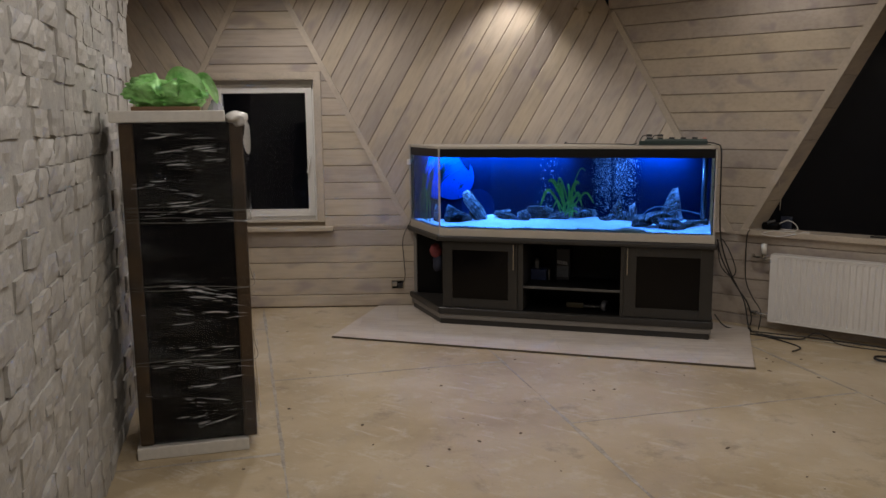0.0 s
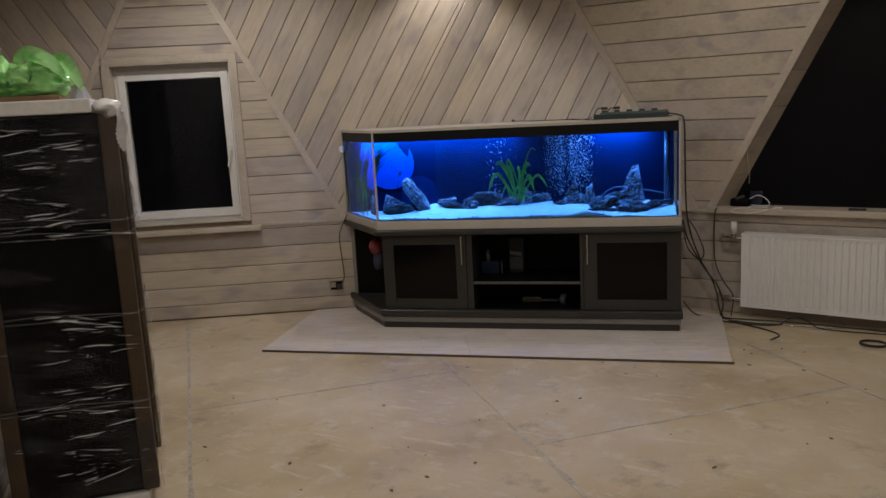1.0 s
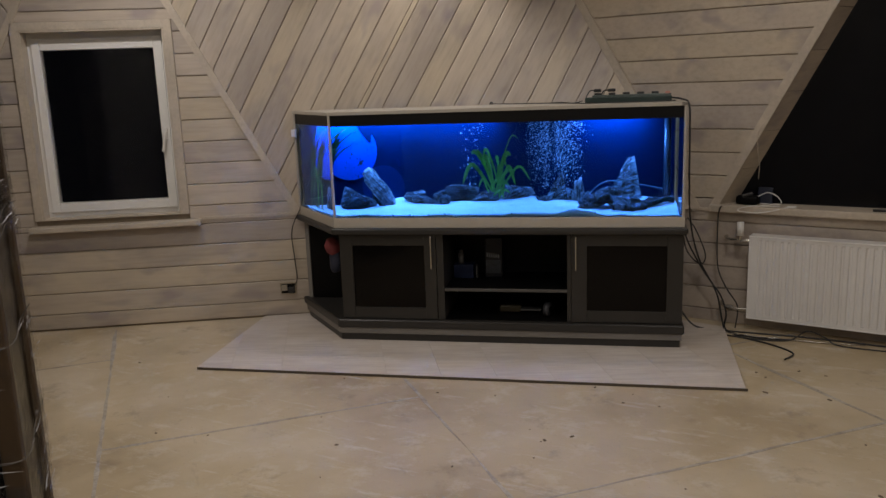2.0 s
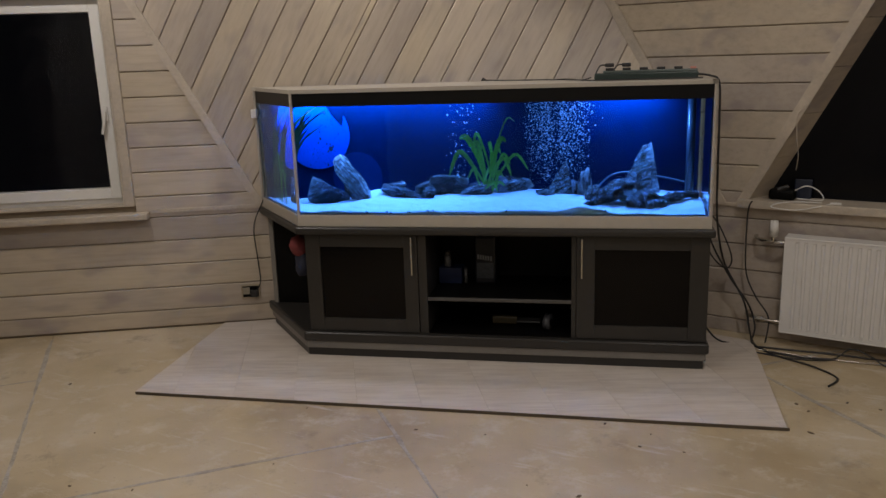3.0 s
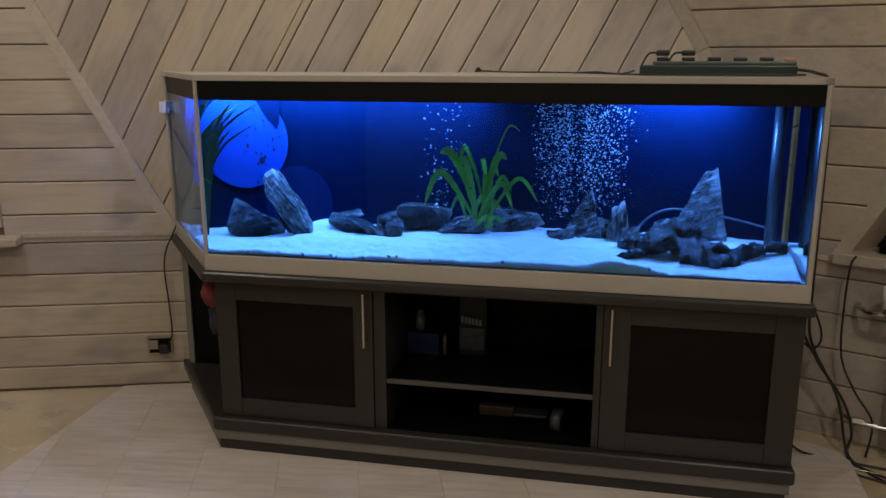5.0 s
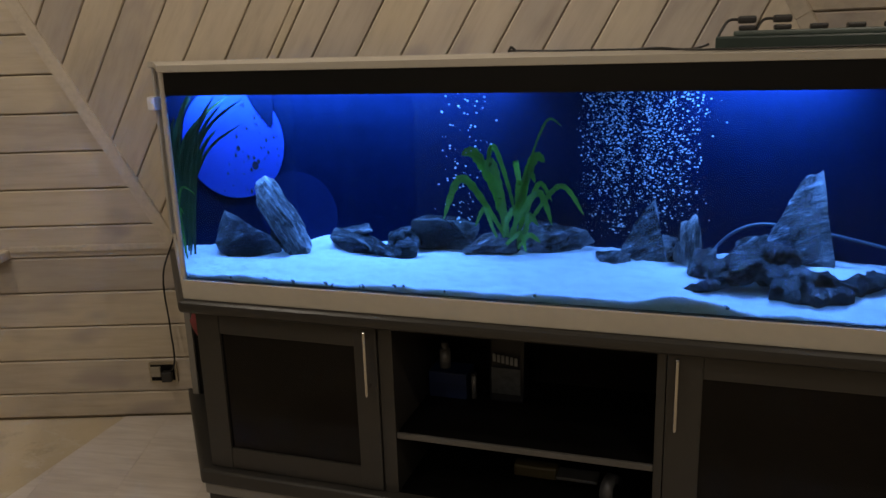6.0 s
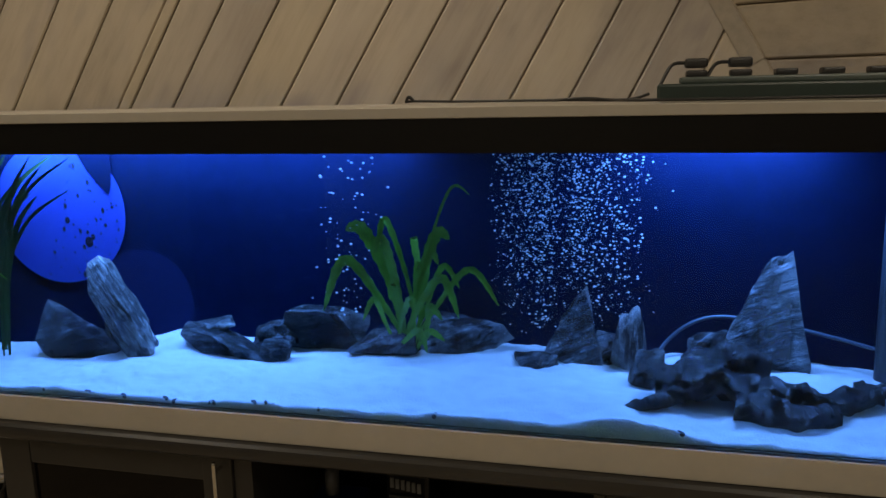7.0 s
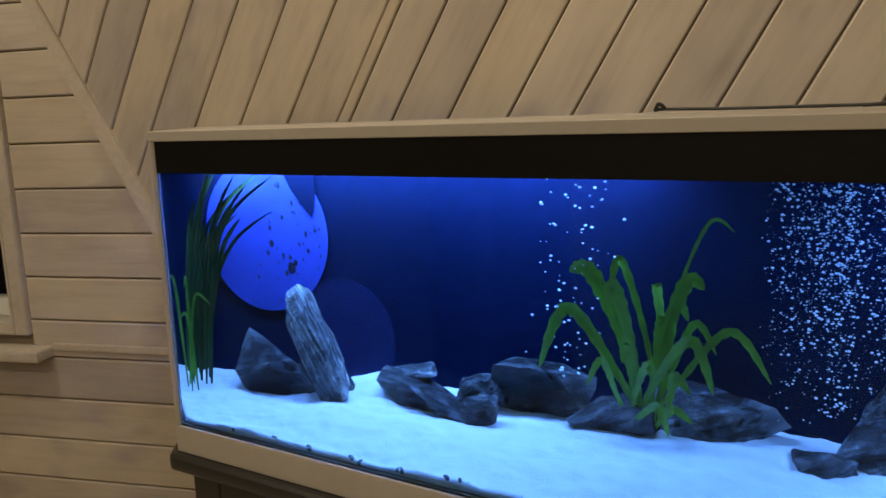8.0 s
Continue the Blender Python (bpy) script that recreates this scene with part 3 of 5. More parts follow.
F = grow(-0.001)
for i in range(4):
    edge_bar(F[i], F[(i + 1) % 4], 0.03, 1.360, 1.380, M_ALU, "top_frame")
part("lid", prism(grow(-0.0315), 1.366, 1.3785), M_ALU, tank, "pale lid inside the rim")
G = grow(-0.006)
for i in (0, 1, 3):
    edge_bar(G[i], G[(i + 1) % 4], 0.008, 1.297, 1.360, M_HOOD, "hood_band", "black hood band", 0)
for i in (0, 1, 3):
    edge_bar(G[i], G[(i + 1) % 4], 0.010, 0.764, 1.297, M_TANKGLASS, "glass_pane", "", 0)
for (x, y), w in ((F[0], 0.013), (F[1], 0.014), (F[3], 0.014)):
    part("corner_trim", disc(w * 0.62, 0.764, 1.360, 10, (x + (0.006 if x < 1.9 else -0.008), y + (0.007 if y < 0.3 else -0.008), 0)), M_ALU, tank)
part("side_film", box(1.9812, 1.9835, 0.03, 0.48, 0.766, 1.36), M_SPECK, tank, "dark blue end film")
part("back_film", box(-0.345, 1.970, 0.474, 0.480, 0.766, 1.326), M_BLUEBACK, tank, "deep blue background film")
M_WATER = glass("clear_water", (0.93, 0.97, 1.0), ior=1.333)
part("water", prism(shrunk([FOOT[0], FOOT[1], (2.0, 0.503), (-0.3945, 0.503)], 0.0195), 0.7655, 1.328), M_WATER, tank, "clear water filling the tank")


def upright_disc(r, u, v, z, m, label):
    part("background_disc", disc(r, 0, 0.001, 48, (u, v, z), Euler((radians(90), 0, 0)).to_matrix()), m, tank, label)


# pools of blue light on the back film, painted as thin discs
upright_disc(0.182, 0.008, 0.470, 1.128, M_BLUEPOOL, "large round pool of bright blue light painted on the background")
upright_disc(0.135, 0.222, 0.4725, 0.900, M_DIMPOOL, "dim round pool of blue light painted on the background")
bm = bmesh.new()
rs = random.Random(5)
for _ in range(80):
    a, r = rs.uniform(-1.9, 1.3), 0.17 * rs.random() ** 0.45
    k = rs.choice((0.0015, 0.002, 0.003, 0.003, 0.005))
    bmesh.ops.create_uvsphere(bm, u_segments=6, v_segments=4, radius=1, matrix=Matrix.LocRotScale((0.008 + r * math.cos(a), 0.4685, 1.128 + r * math.sin(a)), None, (k, 0.0008, k * rs.uniform(0.8, 1.8))))
for du, dz, k in ((0.075, -0.075, 0.011), (0.088, -0.062, 0.006), (0.060, -0.088, 0.005), (0.02, -0.02, 0.007)):
    bmesh.ops.create_uvsphere(bm, u_segments=8, v_segments=5, radius=1, matrix=Matrix.LocRotScale((0.008 + du, 0.4685, 1.128 + dz), None, (k, 0.0008, k * 1.3)))
part("background_specks", bm, M_SPECK, tank, "dark specks on the background")["kind"] = "stuff"
# film-coloured wedge that cuts into the painted light pool
bm = bmesh.new()
f = [bm.verts.new(v) for v in ((0.045, 0.466, 1.326), (0.160, 0.466, 1.326), (0.163, 0.466, 1.245), (0.158, 0.466, 1.195), (0.150, 0.466, 1.172), (0.128, 0.466, 1.195), (0.095, 0.466, 1.235))]
g = [bm.verts.new(v.co + Vector((0, 0.002, 0))) for v in f]
bm.faces.new(f), bm.faces.new(g[::-1])
for i in range(len(f)):
    j = (i + 1) % len(f)
    bm.faces.new((f[i], f[j], g[j], g[i]))
part("background_notch", bm, M_BLUEBACK, tank)
M_LED = glow("blue_led", (0.25, 0.5, 1.0), 6.0)
for u0, u1 in ((-0.16, 0.93), (1.42, 1.80)):
    lb = part("led_bar", box(u0, u1, 0.380, 0.440, 1.335, 1.358, 0.004), M_HOOD, tank, "black light bar under the lid")
    part("led_strip", box(u0 + 0.01, u1 - 0.01, 0.390, 0.430, 1.331, 1.3345), M_LED, lb, "glowing blue strip")
    lamp = bpy.data.lights.new("led_light", "AREA")
    lamp.shape, lamp.size, lamp.size_y, lamp.energy, lamp.color = "RECTANGLE", u1 - u0, 0.05, 21.5 * (u1 - u0) + (5.5 if u0 > 1 else 2.8), (0.122, 0.318, 1.0)
    ob = new("led_light", lamp)
    ob.matrix_world = TK @ Matrix.Translation(((u0 + u1) / 2, 0.410, 1.322)) @ Matrix.Rotation(radians(-2), 4, "X")

part("sensor_box", box(-0.408, -0.376, 0.465, 0.495, 1.215, 1.262, 0.006), M_RAD, tank, "small white sensor clipped on the rim")

# sand
SAND_U = (-0.40, 0.08, 0.20, 0.33, 0.53, 0.70, 0.85, 1.0, 1.13, 1.29, 1.40, 1.46, 1.58, 1.75, 1.98)
SAND_H = {0.02: (10, 13, 15, 14, 13, 14, 14, 19, 20, 22, 41, 32, 7, 7, 12),
          0.15: (8, 11, 20, 35, 33, 34, 38, 44, 48, 44, 44, 34, 20, 28, 38),
          0.30: (8, 11, 28, 56, 51, 49, 55, 60, 67, 50, 41, 39, 38, 42, 46),
          0.48: (10, 22, 36, 64, 56, 56, 66, 70, 74, 66, 62, 62, 68, 64, 52)}


def ease(xs, ys, x):
    """A smooth step from knot to knot."""
    for a, b, p, q in zip(xs, xs[1:], ys, ys[1:]):
        if x <= b:
            t = max(0.0, (x - a) / (b - a))
            return p + (q - p) * (0.4 * t + 0.6 * t * t * (3 - 2 * t))
    return ys[-1]


def sand_z(u, v):
    """Mounds higher towards the back, with soft dunes and a pitted grain."""
    vs = tuple(SAND_H)
    z = 0.765 + 0.001 * ease(vs, [ease(SAND_U, SAND_H[k], u) for k in vs], v)
    lee = (v - 0.17 - 0.05 * math.sin((u - 0.9) * 7) - 0.03 * noise.noise(Vector((u * 4, 7, 1))))
    if 0.72 < u < 1.42:
        z += 0.012 * math.sin((u - 0.72) / 0.7 * math.pi) * (math.exp(-(lee / 0.05) ** 2) if lee < 0 else math.exp(-(lee / 0.014) ** 2))
    pit = noise.noise(Vector((u * 24, v * 30, 4.3)))
    return z + 0.008 * noise.noise(Vector((u * 5, v * 9, 1.3))) + 0.004 * pit - 0.005 * max(0.0, noise.noise(Vector((u * 33, v * 38, 9.1))) - 0.25) + 0.0025 * noise.noise(Vector((u * 70, v * 80, 2.3)))


bm = bmesh.new()
NU, NV = 260, 60
top, bot = [], []
for i in range(NU + 1):
    ru, rb = [], []
    for j in range(NV + 1):
        v = 0.0205 + (0.472 - 0.0205) * j / NV
        ul = -0.784 * v + 0.034
        u = ul + (1.970 - ul) * i / NU
        ru.append(bm.verts.new((u, v, sand_z(u, v))))
        rb.append(bm.verts.new((u, v, 0.7665)))
    top.append(ru), bot.append(rb)
for i in range(NU):
    for j in range(NV):
        bm.faces.new((top[i][j], top[i + 1][j], top[i + 1][j + 1], top[i][j + 1]))
for i in range(NU):
    bm.faces.new((bot[i][0], bot[i + 1][0], top[i + 1][0], top[i][0]))
    bm.faces.new((bot[i + 1][NV], bot[i][NV], top[i][NV], top[i + 1][NV]))
for j in range(NV):
    bm.faces.new((bot[0][j + 1], bot[0][j], top[0][j], top[0][j + 1]))
    bm.faces.new((bot[NU][j], bot[NU][j + 1], top[NU][j + 1], top[NU][j]))
sand = part("sand_bed", bm, M_SAND, None, "", True)
sand.matrix_world = TK
tagged(sand, "rippled white sand under blue aquarium light", "sand", kind="stuff")


bm = bmesh.new()
rs = random.Random(29)
for u in (0.16, 0.27, 0.275, 0.36, 0.46, 0.475, 0.485, 0.56, 0.57, 0.66, 0.70, 0.71, 0.80, 1.05, 1.52, 1.60, 1.72):
    k = rs.uniform(0.004, 0.009)
    bmesh.ops.create_icosphere(bm, subdivisions=2, radius=1, matrix=Matrix.LocRotScale((u + rs.uniform(-0.01, 0.01), 0.0235 + 0.4 * k, sand_z(u, 0.022) - rs.uniform(0.0, 0.006)), Euler((0, 0, rs.random() * 6)), (k * 1.4, k * 0.7, k * 0.8)))
peb = part("pebbles", bm, M_ROCK)
peb.matrix_world = TK
tagged(peb, "small dark pebbles in the sand along the front glass", "pebbles", kind="stuff")


def stone(seed, at, size, turn=(0, 0, 0), m=None, label="", point=0.0, n=22):
    """An angular stone: the hull of scattered points, chipped and bevelled."""
    rs = random.Random(seed)
    bm = bmesh.new()
    for _ in range(n):
        v = Vector((rs.gauss(0, 1), rs.gauss(0, 1), rs.gauss(0, 1))).normalized()
        v = Vector([max(-0.72, min(0.72, c)) / 0.72 for c in v])
        k = 1 - point * max(0.0, (v.z + 1) / 2)
        bm.verts.new((v.x * size[0] / 2 * k, v.y * size[1] / 2 * k, v.z * size[2] / 2))
    if point:
        bm.verts.new((size[0] * 0.1, 0, size[2] * 0.60))
    res = bmesh.ops.convex_hull(bm, input=bm.verts[:])
    bmesh.ops.delete(bm, geom=list({g for g in res["geom_interior"] + res["geom_unused"] if isinstance(g, bmesh.types.BMVert)}), context="VERTS")
    bmesh.ops.subdivide_edges(bm, edges=bm.edges[:], cuts=3, use_grid_fill=True)
    for v in bm.verts:
        layer = Vector((v.co.x * 0.5 + v.co.y * 0.3 + v.co.z, 0.0, seed * 1.7))
        v.co += v.co.normalized() * (0.007 * noise.noise(layer * 75) + 0.007 * noise.noise(v.co * 24 + Vector((seed, 0, 0))) + 0.004 * noise.noise(v.co * 80))
    ob = part("rock", bm, m or M_ROCK)
    ob.matrix_world = TK @ pose(*at, *turn)
    return tagged(ob, label or "dark angular slate in the sand", "rock", "aquarium rocks")


stone(1, (0.222, 0.325, 0.905), (0.092, 0.045, 0.30), (-24, -42, 0), M_ROCKW, "pale layered stone slab leaning on dark slate", n=60)
stone(2, (0.085, 0.385, 0.825), (0.23, 0.11, 0.15), (0, 10, 0))
stone(18, (0.235, 0.350, 0.840), (0.09, 0.06, 0.15), (0, -36, 6))
stone(3, (0.485, 0.345, 0.835), (0.21, 0.10, 0.060), (8, 20, -8))
stone(4, (0.632, 0.300, 0.828), (0.066, 0.06, 0.080), (0, 20, 0))
stone(5, (0.72, 0.41, 0.855), (0.21, 0.10, 0.13), (0, 14, 5))
stone(6, (1.045, 0.405, 0.855), (0.23, 0.10, 0.105), (0, 8, 0), M_ROCKB, "grey brown rounded stone beside the plant")
stone(7, (1.305, 0.40, 0.880), (0.17, 0.09, 0.19), (0, 3, 0), M_ROCKB, "upright pointed grey stone", 0.88)
stone(8, (1.418, 0.375, 0.865), (0.075, 0.06, 0.15), (0, 5, 0), M_ROCKW, "small upright pale stone", 0.4)
stone(9, (1.705, 0.420, 0.935), (0.20, 0.08, 0.24), (0, 6, -5), M_ROCKB, "tall pointed blue-grey stone", 0.80)
stone(10, (1.225, 0.34, 0.820), (0.09, 0.08, 0.06), (0, 0, 20))
stone(11, (1.455, 0.30, 0.822), (0.06, 0.07, 0.11), (0, 10, 0))
stone(12, (0.87, 0.38, 0.845), (0.16, 0.09, 0.07), (0, -5, 0))
stone(13, (0.435, 0.365, 0.862), (0.13, 0.08, 0.030), (5, -16, 10), M_ROCKW, "small pale-edged slate on darker slate")
stone(14, (0.545, 0.315, 0.822), (0.15, 0.09, 0.035), (-6, 24, -4))
stone(15, (0.60, 0.385, 0.845), (0.10, 0.08, 0.07), (10, -15, 0))
stone(16, (1.38, 0.42, 0.845), (0.09, 0.06, 0.08), (0, 12, 30), M_ROCKB, "grey stone beside the upright stones")
stone(17, (1.60, 0.44, 0.855), (0.13, 0.05, 0.07), (0, -8, 10))

# driftwood
bm = bmesh.new()
LOGS = (([(1.47, 0.17, 0.835), (1.55, 0.17, 0.845), (1.66, 0.16, 0.83), (1.78, 0.15, 0.818), (1.88, 0.18, 0.83)], 0.040, 0.020), ([(1.53, 0.20, 0.855), (1.60, 0.22, 0.872), (1.69, 0.23, 0.855)], 0.030, 0.022),
        ([(1.52, 0.14, 0.825), (1.47, 0.10, 0.808), (1.41, 0.09, 0.800)], 0.020, 0.008), ([(1.62, 0.12, 0.812), (1.72, 0.10, 0.805), (1.80, 0.12, 0.80)], 0.030, 0.018), ([(1.84, 0.19, 0.83), (1.90, 0.20, 0.836), (1.955, 0.21, 0.838)], 0.017, 0.014))
for pts, r0, r1 in LOGS:
    t = tube([Vector(a).lerp(Vector(b), k / 4) for a, b in zip(pts, pts[1:]) for k in range(4)] + [Vector(pts[-1])], r0, 18, r1)
    me = bpy.data.meshes.new("tmp")
    t.to_mesh(me)
    t.free()
    bm.from_mesh(me)
    bpy.data.meshes.remove(me)
for v in bm.verts:
    v.co.y = v.co.y * 1.22
    v.co += Vector((0, 0, 1)) * 0.020 * noise.noise(v.co * 20) + Vector((0, 1, 0)) * 0.020 * noise.noise(v.co * 22 + Vector((3, 1, 7))) + Vector((0, -0.4, 1)) * 0.011 * noise.noise(v.co * 60)
dw = part("driftwood", bm, M_WOOD, None, "", True)
dw.matrix_world = TK
tagged(dw, "black knotty driftwood lying on the white sand", "driftwood")


def blade(bm, pts, w, cup=0.25, teeth=0.0):
    """A leaf blade along a smooth line, widest in the middle."""
    P = [Vector(p) for p in pts]
    line = []
    for i in range(len(P) - 1):
        a, b, c, d = P[max(i - 1, 0)], P[i], P[i + 1], P[min(i + 2, len(P) - 1)]
        for k in range(9):
            t = k / 9
            line.append(0.5 * ((2 * b) + (c - a) * t + (2 * a - 5 * b + 4 * c - d) * t * t + (3 * b - a - 3 * c + d) * t ** 3))
    line.append(P[-1])
    rows = []
    for i, p in enumerate(line):
        f = i / (len(line) - 1)
        d = (line[min(i + 1, len(line) - 1)] - line[max(i - 1, 0)]).normalized()
        s = d.cross(Vector((0.15, -1, 0.2))).normalized()
        n = s.cross(d)
        ww = w * (0.25 + 1.6 * f) * (1 - f ** 4) if f < 0.35 else w * 0.81 * (1 - ((f - 0.35) / 0.65) ** 3)
        if teeth:
            ww = w * (0.12 + 1.0 * f) if f < 0.6 else w * 0.72 * (1 - ((f - 0.6) / 0.4) ** 3)
        ww = max(ww, 0.0012) * (1 + teeth * (1 if i % 2 else -1))
        rows.append([bm.verts.new(p - s * ww + n * cup * ww), bm.verts.new(p), bm.verts.new(p + s * ww + n * cup * ww)])
    for a, b in zip(rows, rows[1:]):
        for k in range(2):
            bm.faces.new((a[k], a[k + 1], b[k + 1], b[k]))


fern = thing("water_plant", TK @ Matrix.Translation((0.925, 0.365, 0.835)), "green water plant with long arching wavy leaves", "plant")
rs = random.Random(11)
TIPS = [(-0.135, 0.0, 0.285, 0.00, 0.026), (-0.19, -0.02, 0.175, 0.12, 0.020), (-0.07, 0.03, 0.275, 0.10, 0.013), (-0.06, -0.03, 0.255, 0.03, 0.021), (0.145, 0.04, 0.375, 0.01, 0.006), (0.215, 0.0, 0.17, 0.08, 0.013), (0.13, -0.03, 0.15, 0.09, 0.017), (0.10, 0.03, 0.27, 0.01, 0.023),
        (0.04, 0.03, 0.19, 0.02, 0.018), (0.10, -0.05, 0.05, 0.02, 0.013), (0.06, -0.05, 0.04, 0.05, 0.013), (-0.03, -0.02, 0.15, 0.04, 0.018),
        (0.03, -0.04, 0.12, 0.03, 0.014), (0.07, 0.05, 0.22, 0.03, 0.017), (0.12, 0.04, 0.18, 0.05, 0.012), (-0.09, -0.04, 0.11, 0.05, 0.012), (0.02, 0.05, 0.25, 0.02, 0.015), (0.09, -0.02, 0.10, 0.03, 0.014)]
for x, y, z, droop, wide in TIPS:
    x, z, droop = x * 0.92, z * 0.95, droop * 0.95
    bm = bmesh.new()
    bx = rs.uniform(-0.02, 0.03)
    top_ = (x * 0.75, y, z + droop * 0.35)
    blade(bm, [(bx, 0, 0), (bx + x * 0.28, y * 0.4, z * 0.55), top_, (x * 1.08, y, z - droop * 0.7)], wide * 0.8, 0.3, 0.13)
    part("leaf", bm, M_LEAF, fern, "", True)
grass = thing("water_grass", TK @ Matrix.Translation((-0.15, 0.31, 0.768)), "tall dark green ribbon grass reaching the surface", "plant")
for k in range(20):
    bm = bmesh.new()
    by = rs.uniform(0.02, 0.14)
    bx = 0.15 - 0.784 * (by + 0.31) + rs.uniform(0.08, 0.16)
    lean = rs.uniform(0.04, 0.30)
    hgt = rs.uniform(0.40, 0.53)
    blade(bm, [(bx, by, 0), (bx + lean * 0.15, by, hgt * 0.4), (bx + lean * 0.5, by, hgt * 0.8), (bx + lean, by - 0.01, hgt)], rs.uniform(0.006, 0.013), 0.2)
    part("leaf", bm, M_GRASS, grass, "", True)
for k in range(5):
    bm = bmesh.new()
    by = rs.uniform(-0.06, 0.03)
    bx = 0.15 - 0.784 * (by + 0.31) + rs.uniform(0.07, 0.12)
    lean, hgt = rs.uniform(-0.03, 0.07), rs.uniform(0.16, 0.27)
    blade(bm, [(bx, by, 0), (bx + lean * 0.3, by, hgt * 0.5), (bx + lean * 0.8, by, hgt), (bx + lean * 1.8, by - 0.01, hgt * 0.93)], rs.uniform(0.005, 0.008), 0.2)
    part("leaf", bm, M_LEAF, grass, "bright green young blade", True)

# bubbles
bm = bmesh.new()
rs = random.Random(3)


def bubble(u, v, z, r):
    bmesh.ops.create_icosphere(bm, subdivisions=1, radius=r, matrix=Matrix.LocRotScale((u, v, z), None, (1.15, 1.0, 0.8)))


for _ in range(3000):
    u = rs.choice((rs.uniform(1.115, 1.44), rs.uniform(1.115, 1.44), rs.gauss(1.18, 0.03), rs.gauss(1.23, 0.015), rs.gauss(1.36, 0.05), rs.gauss(1.31, 0.02)))
    z = 0.87 + 0.45 * rs.random() ** 0.62
    bubble(u, rs.uniform(0.40, 0.455), z, 0.0007 + 0.0023 * rs.random() ** 2.4)
for _ in range(110):
    z = rs.random()
    bubble(rs.gauss(0.79 + 0.02 * z, 0.02 + 0.035 * z), rs.uniform(0.33, 0.40), 0.90 + 0.42 * z, rs.uniform(0.0012, 0.0034))
bub = part("air_bubbles", bm, M_BUB, None, "", True)
bub.matrix_world = TK
tagged(bub, "curtain of tiny white air bubbles rising in the water", "bubbles", kind="stuff")

# filter pipe and hose in the tank
pipe = thing("filter_pipe", TK, "grey upright filter pipe at the end of the tank", "pipe")
part("tube", disc(0.020, 0.80, 1.29, 16, (1.925, 0.42, 0)), plain("grey_pipe", (0.045, 0.055, 0.065), 0.3), pipe, "", True)
part("hose", tube([(1.915, 0.43, 0.872), (1.85, 0.45, 0.885), (1.77, 0.463, 0.90), (1.66, 0.463, 0.918), (1.59, 0.46, 0.919), (1.54, 0.455, 0.90), (1.50, 0.45, 0.865), (1.48, 0.44, 0.835)], 0.0045), plain("clear_hose", (0.08, 0.12, 0.17), 0.2), pipe, "pale bent air hose", True)

# power strip on the tank
ps = thing("power_strip", TK @ Matrix.Translation((1.695, 0.19, 1.3805)), "dark green power strip with plugs on the tank lid", "power strip")
part("body", box(-0.235, 0.235, -0.028, 0.028, 0.0, 0.032, 0.005), M_GREEN, ps)
part("top_plate", box(-0.195, 0.232, -0.022, 0.022, 0.032, 0.044, 0.004), plain("grey_green_plastic", (0.085, 0.11, 0.10), 0.4), ps, "pale grey green top plate")
for k in range(5):
    x = -0.165 + k * 0.078
    so = part("plug", box(x - 0.019, x + 0.019, -0.018, 0.018, 0.044, 0.056, 0.004), M_BLACK, ps, "black plug")
    if k < 2:
        part("plug_head", box(x - 0.022, x + 0.020, -0.014, 0.014, 0.060, 0.078, 0.006), M_BLACK, so)
        part("plug_tail", tube([(x - 0.02, 0, 0.07), (x - 0.045, 0, 0.066), (x - 0.065, -0.01, 0.03)], 0.0035), M_BLACK, so)
part("switch", box(0.200, 0.226, -0.012, 0.012, 0.044, 0.054, 0.002), plain("red_switch", (0.62, 0.26, 0.20), 0.35), ps, "reddish rocker switch")


def cable(pts, r=0.0035, m=None, label="black cable", name="cable"):
    ob = part(name, tube(pts, r), m or M_BLACK, None, "", True)
    return tagged(ob, label, "cable")


Z = 1.3845
cable([tl(0.885, 0.46, Z), tl(0.91, 0.455, Z + 0.002), tl(1.02, 0.42, Z), tl(1.15, 0.38, Z), tl(1.28, 0.33, Z), tl(1.40, 0.22, Z), tl(1.445, 0.19, 1.395)], 0.003, None, "thin black cable lying along the tank lid")
cable([tl(0.885, 0.46, Z), tl(0.895, 0.45, Z + 0.012), tl(0.905, 0.455, Z + 0.003)], 0.004, None, "curled cable end on the tank lid")
cable([tl(1.25, 0.30, Z), tl(1.32, 0.26, Z + 0.004), tl(1.37, 0.25, Z), tl(1.43, 0.13, Z), tl(1.60, 0.12, Z), tl(1.80, 0.13, Z), tl(1.95, 0.15, Z)], 0.003, None, "thin black cable in front of the power strip")
cable([tl(1.93, 0.19, 1.40), tl(1.985, 0.17, 1.39), tl(2.02, 0.14, 1.36), tl(2.025, 0.12, 1.2), tl(2.03, 0.13, 0.95), tl(2.05, 0.2, 0.7), at_wall_right(-1.53, 0.42, 0.13), at_wall_right(-1.42, 0.22, 0.13), at_wall_right(-1.375, 0.06, 0.15), at_wall_right(-1.33, 0.008, 0.2), at_wall_right(-1.15, 0.007, 0.25), at_wall_right(-0.95, 0.007, 0.2)], 0.005, None, "black power cable hanging beside the tank")
wr = lambda s, z, d: at_wall_right(s, z, d)
cable([wr(-1.64, 0.66, 0.12), wr(-1.60, 0.52, 0.13), wr(-1.50, 0.34, 0.12), wr(-1.40, 0.2, 0.11), wr(-1.36, 0.09, 0.12), wr(-1.36, 0.008, 0.14), wr(-1.25, 0.006, 0.26), wr(-1.05, 0.006, 0.34), wr(-0.92, 0.006, 0.44), wr(-0.94, 0.006, 0.56)], 0.005, None, "black cable trailing over the floor")
